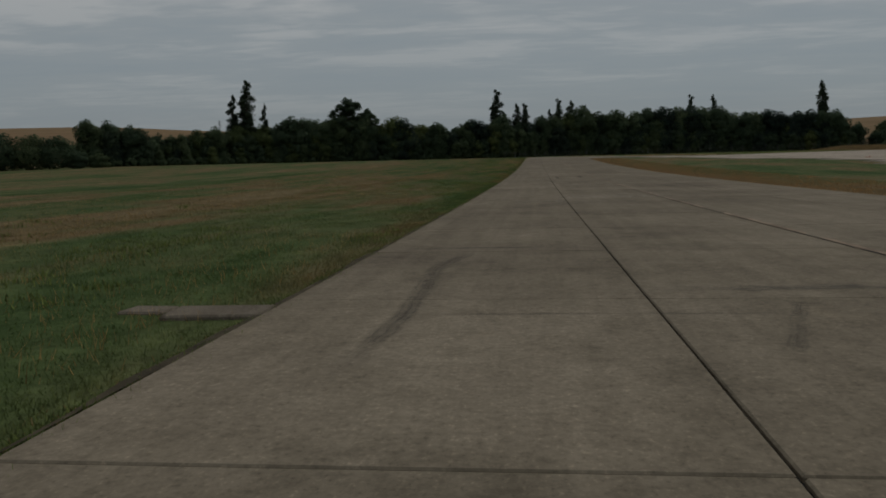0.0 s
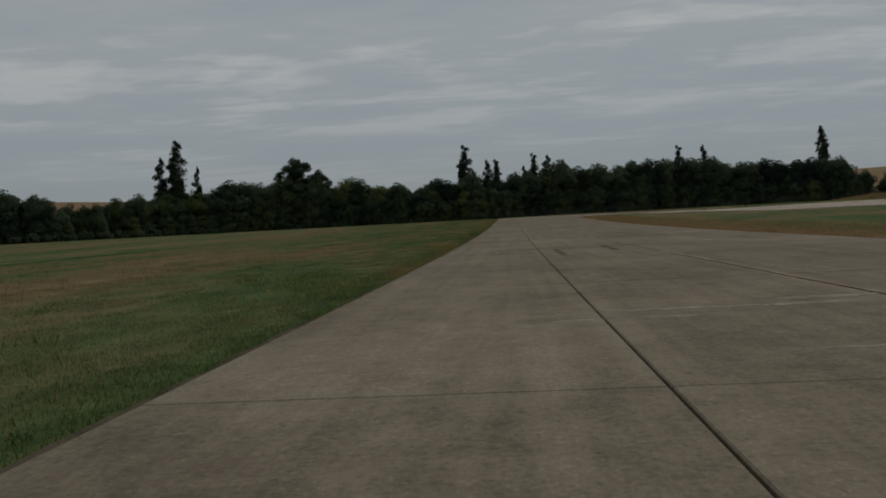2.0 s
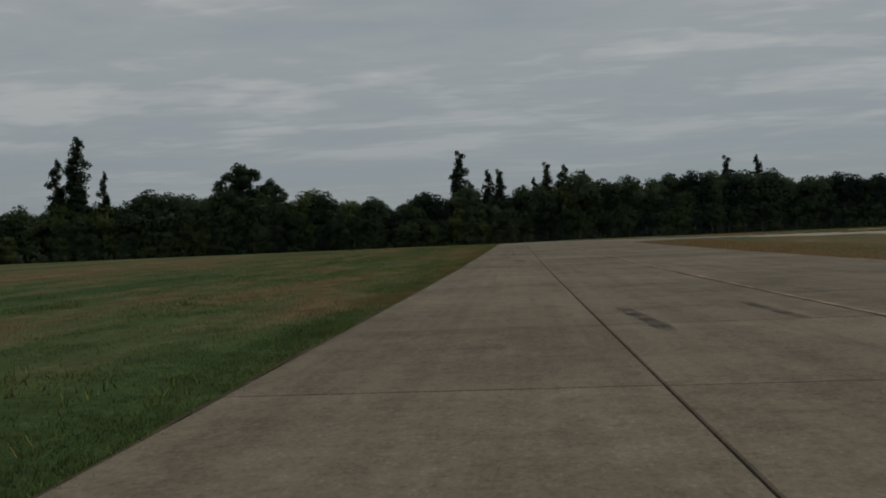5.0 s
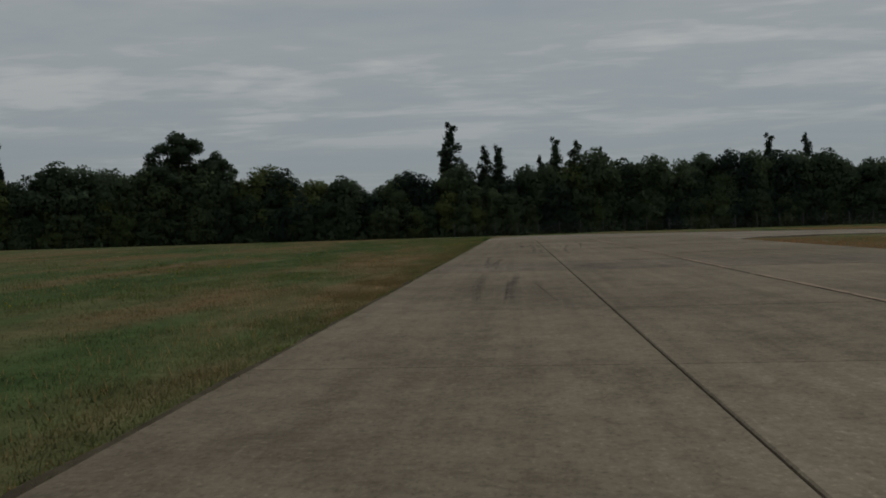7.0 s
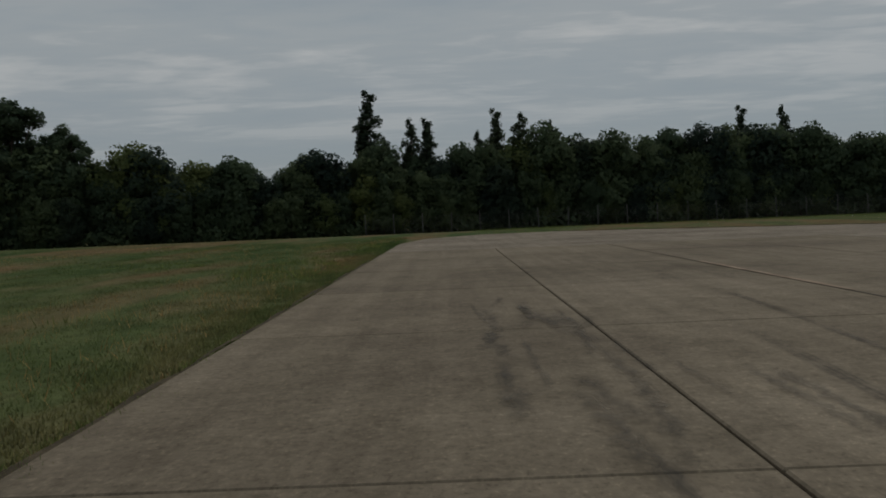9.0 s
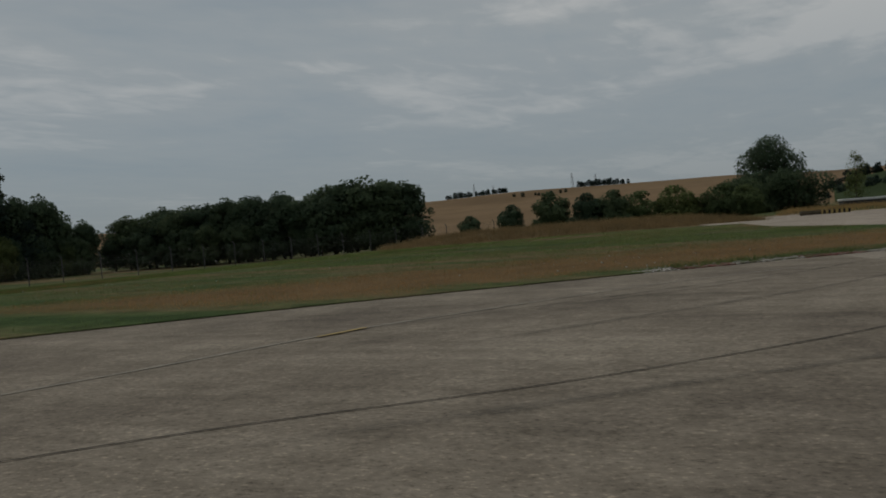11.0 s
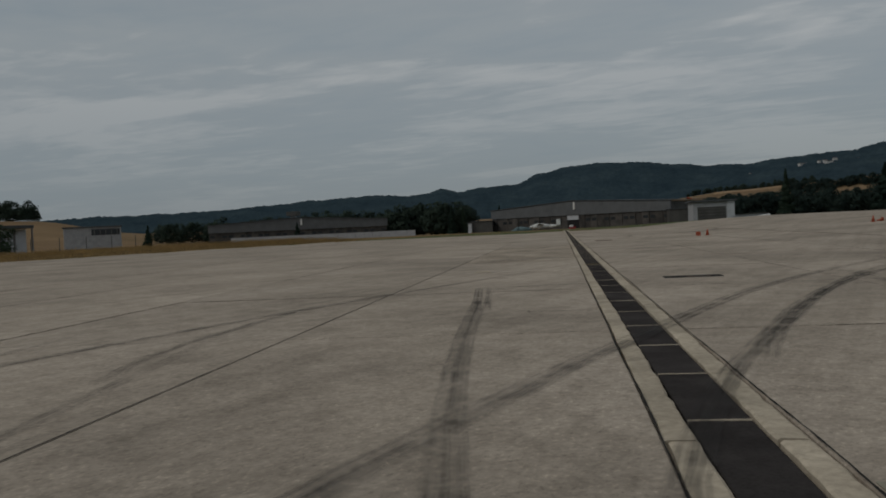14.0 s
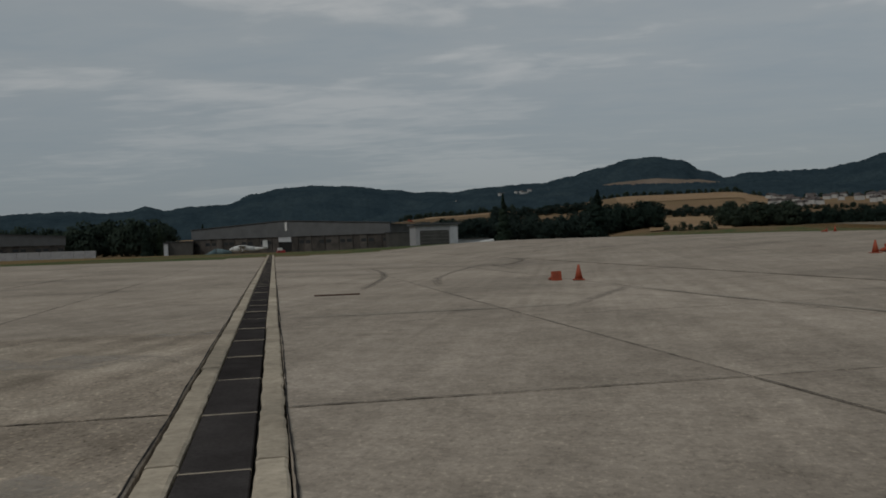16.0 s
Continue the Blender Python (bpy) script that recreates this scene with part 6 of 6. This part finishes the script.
def build_far_land():
    grove("dark hedge climbing the grain hill", 86, 90.5, 650, 15, 10, 301, M_HAZED_FARLEAF, 12)
    grove("dark grove crowning the grain hill", 90.3, 95, 655, 20, 16.5, 311, M_HAZED_FARLEAF, 14)
    grove("dark grove crowning the grain hill", 95.2, 98.5, 665, 30, 17.5, 312, M_HAZED_FARLEAF, 12)
    grove("dark grove crowning the grain hill", 98, 102.9, 668, 30, 23, 302, M_HAZED_FARLEAF, 16)
    grove("row of dark trees on the hilltop", 103.3, 107.5, 668, 15, 9.5, 303, M_HAZED_FARLEAF, 11)
    grove("row of dark trees on the hilltop", 107, 111, 668, 15, 15, 313, M_HAZED_FARLEAF, 9)
    grove("two small round trees on the hilltop", 111.4, 113.8, 940, 6, 8, 304, M_HAZED_FARLEAF, 2)
    grove("dark rounded copse on the hill", 120, 126.2, 1000, 50, 22, 305, M_HAZED_FARLEAF, 22)
    grove("dark copse on the grain hill", 61.5, 65.8, 1250, 40, 10, 306, M_HAZED_FARLEAF, 18)
    grove("dark copse on the grain hill", 70.5, 74, 1250, 40, 11, 307, M_HAZED_FARLEAF, 16)
    grove("hedge on the grain hill", 66, 70, 1000, 40, 6, 308, M_HAZED_FARLEAF, 7)
    grove("hedge in the fields", 86, 91, 520, 20, 7, 309, M_HAZED_FARLEAF, 7)
    grove("hedge in the fields", 113.5, 120, 800, 30, 6, 310, M_HAZED_FARLEAF, 9)
    field("dark green crop field on the slope", 86.5, 111, 430, 584, M_CROP, 0.6, 28, 215)
    field("dark green crop strip on the slope", -40, -24, 640, 760, M_CROP)
    field("green crop strip on the slope", -36, -25, 430, 520, M_CROP)
    field("dark green crop strip below the hedge", 86.3, 92.8, 584, 640, M_CROP, 0.6, 28, 215)
    field("pale stubble field on the slope", 92.8, 111.5, 585, 664, M_STUBBLE, 0.6, 28, 215)
    field("dry stubble field beyond the trees", 181.8, 190.3, 960, 1340, M_STUBBLE)
    field("dry stubble field above the village", 190.0, 193.4, 880, 1080, M_STUBBLE)
    field("pale stubble strip above the workshop", 168.6, 175.0, 1100, 1360, M_STUBBLE)
    field("brown ploughed field between tree belts", 184.8, 190.0, 470, 715, M_STUBBLE, 0.5, 59, 155)
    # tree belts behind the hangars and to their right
    grove("dark trees behind the hangars", 131, 141, 640, 60, 19, 320, M_HAZED_FARLEAF, 20, 59, 155)
    grove("dark trees behind the hangars", 141, 147, 620, 60, 21, 321, M_HAZED_FARLEAF, 14, 59, 155)
    grove("dark trees between the hangars", 146, 152.8, 500, 50, 21, 322, M_HAZED_FARLEAF, 18, 59, 155)
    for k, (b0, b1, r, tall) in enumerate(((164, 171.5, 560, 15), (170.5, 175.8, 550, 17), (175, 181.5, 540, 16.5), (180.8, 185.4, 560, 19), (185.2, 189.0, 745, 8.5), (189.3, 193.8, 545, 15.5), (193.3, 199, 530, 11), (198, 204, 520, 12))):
        grove("dark belt of mixed trees beyond the airfield", b0, b1, r, 50, tall, 330 + k, M_HAZED_FARLEAF if k % 3 else M_NEEDLE, 24 if b1 - b0 < 5.5 else 34, 59, 155)
    grove("low bushes along the ploughed field", 185.8, 189.2, 470, 10, 5.5, 339, M_HAZED_FARLEAF, 8, 59, 155)
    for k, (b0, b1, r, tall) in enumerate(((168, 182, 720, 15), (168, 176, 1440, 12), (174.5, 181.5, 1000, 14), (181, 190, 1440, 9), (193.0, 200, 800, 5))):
        grove("dark tree belt among the fields", b0, b1, r, 50, tall, 341 + k, M_HAZED_FARLEAF, 34, 59, 155)
    grove("dark wood below the wooded hill", 189, 200, 1540, 40, 13, 350, M_HAZED_FARLEAF, 22, 59, 155)
    fir = make_tree("conifer", 360, conifer_lobes(360, 22, 4.6), 4200, 0.65, M_NEEDLE, 20, 0.3, "tall dark conifer beyond the apron", "conifer", 2)
    tagged(fir, group="conifers beyond the apron")
    spots = [(uv(95.9, 402), 1.05, 0.9), (uv(118, 352), 0.9, 1.35), (uv(-36, 520), 0.75, 1.0), (uv(-128, 420), 0.5, 1.1), (uv(-190, 390), 0.55, 1.2), (uv(-62, 500), 0.8, 1.0), (uv(-56, 505), 0.75, 0.9)]
    grow(fir, [(p[0], p[1], s, w) for p, s, w in spots])


def build_village():
    rnd = random.Random(8)
    for k in range(72):
        b = rnd.uniform(191.8, 199.5) if k < 48 else rnd.gauss(176.4, 1.6)
        r = rnd.uniform(860, 1230) if k < 48 else rnd.uniform(2560, 2660)
        x, y = polar(b, r, 59, 155)
        up = height(x, y) + 0.4 if k < 48 else math.tan(radians(table(FRONT, b))) * 2700 - rnd.uniform(2, 22)
        root = oriented("house", x, y, up, rnd.uniform(0, 180))
        tagged(root, "small pale distant village house with a dark roof", "house", "village houses")
        big = 1.0 if k < 48 else 1.35
        w, d, h = big * rnd.uniform(3.2, 4.6), big * rnd.uniform(2.8, 3.6), big * rnd.uniform(3.0, 4.2)
        part("wall", box((-w, -d, -3), (w, d, h), 0.05), M_HOUSE, root)
        bm = bmesh.new()
        v = [bm.verts.new(p) for p in ((-w - .4, -d - .4, h), (w + .4, -d - .4, h), (w + .4, d + .4, h), (-w - .4, d + .4, h), (-w - .4, 0, h + 2.2), (w + .4, 0, h + 2.2))]
        for q in ((0, 1, 5, 4), (2, 3, 4, 5), (1, 2, 5), (3, 0, 4), (3, 2, 1, 0)):
            bm.faces.new([v[i] for i in q])
        part("roof", bm, M_TILE, root)


def build_airfield_buildings():
    ang = math.degrees(DRAIN_ANGLE)
    zb = -3.2
    x, y = uv(0, 0)

    def at(name, u, v, z=zb, turn=0.0):
        px, py = uv(u, v)
        return oriented(name, px, py, z, ang + turn)
    for u, v, w, d, h, mt, lab in ((-39.9, 452, 5.5, 8, 7.0, M_HANGAR, "low dark annex at the hangar's end"), (50.5, 389, 6.5, 9, 8.0, M_HANGAR, "low dark annex beside the hangar"), (-45.6, 443, 0.9, 0.6, 6.4, M_SHED, "pale upright end panel of an annex")):
        ob = at("annex", u, v)
        part("wall", box((-w, -d, 0), (w, d, h), 0.06), mt, ob)
        part("roof", box((-w - 0.3, -d - 0.3, h), (w + 0.3, d + 0.3, h + 0.35), 0.05), M_ROOF, ob)
        tagged(ob, lab, "building")
    # tall workshop with a big door
    shop = at("workshop", 52.4, 333, -1.4, 0)
    part("wall", box((-7.0, -6, 0), (7.0, 6, 7.7), 0.08), M_WALL, shop)
    part("roof", box((-7.8, -6.8, 7.7), (7.8, 6.8, 8.3), 0.08), M_ROOF, shop)
    gate = part("gate", box((-5.6, -6.12, 0), (4.0, -6.0, 6.0), 0.03), M_HANGAR, shop)
    for k in range(5):
        part("gate_rail", box((-5.6, -6.2, 1.0 + k * 1.1), (4.0, -6.12, 1.08 + k * 1.1), 0.01), M_WALLCAP, gate)
    part("pillar", box((4.4, -6.25, 0), (6.9, -6.0, 7.7), 0.04), M_SHED, shop)
    tagged(shop, "grey workshop with a large slatted gate", "building")
    low = at("shed", 66, 340, -1.4)
    part("wall", box((-6, -3, 0), (6, 3, 2.8), 0.05), M_SHED, low)
    part("roof", box((-6.4, -3.4, 2.8), (6.4, 3.4, 3.1), 0.04), M_HANGAR, low)
    tagged(low, "low pale shed beside the workshop", "building")
    tent = at("covered_trailer", 66.5, 318, -1.0)
    bm = bmesh.new()
    add_tube(bm, (-2.4, 0, 0.6), (2.4, 0, 1.5), 1.0, 0.9, 14)
    part("cover", bm, M_WHITE, tent, smooth=True)
    part("chassis", box((-2.2, -0.6, -0.5), (2.2, 0.6, 0.0), 0.05), M_RUST, tent)
    tagged(tent, "white covered trailer in the grass", "trailer")
    # neighbour's panel, wall and rooftop box
    w = at("enclosure_wall", -110, 400, zb)
    for k in range(22):
        part("panel", box((-44 + k * 4, -0.1, 0), (-40.1 + k * 4, 0.1, 4.4), 0.02), M_WALL, w)
    tagged(w, "long low grey wall before the neighbouring hangar", "wall")
    tow = oriented("roof_cabin", 373.5, -218.4, 8.6, ang)
    part("shaft", box((-1.6, -1.6, 0), (1.6, 1.6, 4.4), 0.05), M_SHED, tow)
    part("cabin", box((-3.4, -3.4, 4.4), (3.4, 3.4, 7.2), 0.08), M_HANGAR, tow)
    tagged(tow, "small lookout cabin above the hangar roof", "cabin")
    plane = at("light_aircraft", -5.0, 240, -0.55, 184)
    bm = bmesh.new()
    for (p0, r0), (p1, r1) in zip((((-4.2, 0, 1.3), 0.12), ((-1.5, 0, 1.2), 0.45), ((1.2, 0, 1.3), 0.75), ((2.8, 0, 1.2), 0.55)), (((-1.5, 0, 1.2), 0.45), ((1.2, 0, 1.3), 0.75), ((2.8, 0, 1.2), 0.55), ((3.6, 0, 1.15), 0.15))):
        add_tube(bm, p0, p1, r0, r1, 14)
    part("fuselage", bm, M_WHITE, plane, smooth=True)
    part("wing", box((0.3, -6.5, 1.85), (1.7, 6.5, 2.0), 0.05), M_WHITE, plane)
    part("tail_fin", box((-4.2, -0.06, 1.3), (-3.2, 0.06, 2.9), 0.03), M_WHITE, plane)
    part("tailplane", box((-4.2, -1.9, 1.5), (-3.4, 1.9, 1.6), 0.03), M_WHITE, plane)
    for sy in (-1, 1):
        part("wheel", box((0.5, sy * 1.1 - 0.1, 0), (1.1, sy * 1.1 + 0.1, 0.6), 0.12), M_DARK, plane)
    tagged(plane, "small white light aircraft parked before the hangar", "aircraft")
    tarp = at("tarpaulin_cover", -11.0, 246, -0.75, 6)
    bm = bmesh.new()
    add_tube(bm, (-2.8, 0, 0.25), (-0.6, 0.1, 0.85), 0.25, 0.85, 12)
    add_tube(bm, (-0.6, 0.1, 0.85), (2.6, 0, 0.6), 0.85, 0.55, 12)
    part("cover", bm, M_TARP, tarp, smooth=True)
    part("trailer_bed", box((-2.6, -0.8, 0.0), (2.6, 0.8, 0.25), 0.04), M_METAL, tarp)
    tagged(tarp, "trailer under a faded teal tarpaulin before the hangar", "trailer")
    cart = at("utility_cart", 1.6, 205, -0.35, 12)
    part("body", box((-0.7, -0.4, 0.25), (0.7, 0.4, 0.75), 0.06), M_RED_PAINT, cart)
    part("box", box((-0.5, -0.35, 0.75), (0.2, 0.35, 1.15), 0.04), M_WHITE, cart)
    for sx in (-0.45, 0.45):
        for sy in (-0.38, 0.38):
            bm = bmesh.new()
            add_tube(bm, (sx, sy - 0.05, 0.18), (sx, sy + 0.05, 0.18), 0.18, 0.18, 12)
            part("wheel", bm, M_DARK, cart)
    tagged(cart, "small red utility cart at the drain's far end", "cart")
    mast = at("wind_sock", 47, 352, -2)
    bm = bmesh.new()
    add_tube(bm, (0, 0, 0), (0, 0, 11), 0.12, 0.08, 8)
    part("mast", bm, M_METAL, mast)
    bm = bmesh.new()
    add_tube(bm, (0, 0, 10.6), (1.9, 0.2, 10.2), 0.35, 0.16, 10)
    part("sock", bm, M_ORANGE, mast, "faded orange and white fabric sock")
    tagged(mast, "wind sock on a tall grey mast", "wind sock")
    marker = at("marker_post", 33, 150, 0.2)
    part("post", box((-0.12, -0.12, 0), (0.12, 0.12, 0.9), 0.03), M_YELLOW, marker)
    tagged(marker, "short yellow marker post in the grass", "post")


def build_clutter():
    roof = oriented("greenhouse", 205, 216, 0, -80)
    part("wall", box((-9, -4, 0), (9, 4, 1.2), 0.05), M_HANGAR, roof)
    part("roof", box((-9.3, -4.3, 1.2), (9.3, 4.3, 1.65), 0.1), M_WHITE, roof)
    tagged(roof, "low shed with a bright white roof", "shed")
    pile = oriented("barrier_pile", 112, 221.5, height(112, 221.5), -70)
    part("block", box((-2.6, -0.5, 0), (1.0, 0.5, 0.5), 0.15), M_SOIL, pile)
    beam = part("beam", box((-0.6, -0.62, 0.08), (2.4, -0.5, 0.5), 0.03), M_YELLOW, pile)
    for k in range(6):
        part("stripe", box((-0.4 + k * 0.5, -0.64, 0.1), (-0.18 + k * 0.5, -0.61, 0.5), 0.004), M_DARK, beam)
    tagged(pile, "pile of rubble behind a striped barrier beam", "barrier")
    # posts of a wire fence before the warehouse
    pm = bmesh.new()
    add_tube(pm, (0, 0, -0.2), (0, 0, 2.4), 0.05, 0.05, 7)
    me = mesh_of("post", pm, M_METAL)
    root = new("wire_fence")
    tagged(root, "slim posts of a wire fence before the warehouse", "fence")
    for k in range(28):
        ob = new("post", me)
        ob.parent = root
        y = 214 - k * 4.0
        ob.matrix_basis = pose(147.5 - 0.035 * (214 - y), y, 0)
    # flowers in the meadow
    rnd = random.Random(21)
    for name, mt, n, spots in (("yellow_flowers", M_FLOWER, 260, [(-7.2, 172, 1.6, 12), (-10.5, 187, 2.5, 6), (-14, 195, 3, 8)]), ("white_flowers", M_PETAL, 150, [(-16, 200, 6, 10), (-22, 206, 5, 8), (34, 221, 1.5, 1.5), (50, 232, 14, 8), (30, 236, 10, 6)])):
        v, f = [], []
        for k in range(n):
            cx, cy, sx, sy = spots[k % len(spots)]
            x, y = rnd.gauss(cx, sx), rnd.gauss(cy, sy)
            if paved(x, y) or (x > -0.5 and y < 228 and x < 15):
                continue
            z = height(x, y) + rnd.uniform(0.16, 0.32)
            s = rnd.uniform(0.014, 0.03)
            b = len(v)
            v += [(x - s, y, z), (x, y - s, z + s * 0.5), (x + s, y, z), (x, y + s, z + s * 0.6), (x, y, z - s)]
            f += [(b, b + 1, b + 2, b + 3), (b, b + 4, b + 1), (b + 2, b + 4, b + 3)]
        tagged(new(name, raw_mesh(name, v, f, mt)), "scattered small flower heads in the meadow", "flowers", kind="stuff")


# ---- build, largest first ----
build_hills()
build_far_land()
build_woods()
build_shrubs()
build_mound()
build_wall()
build_halls()
build_airfield_buildings()
build_village()
build_pylons()
build_mesh_fence()
build_junction()
build_covers()
build_kerb()
build_cones()
build_marks()
build_seals()
build_verge()
build_clutter()
build_grass()
build_drain()
build_taxiway()
build_apron()
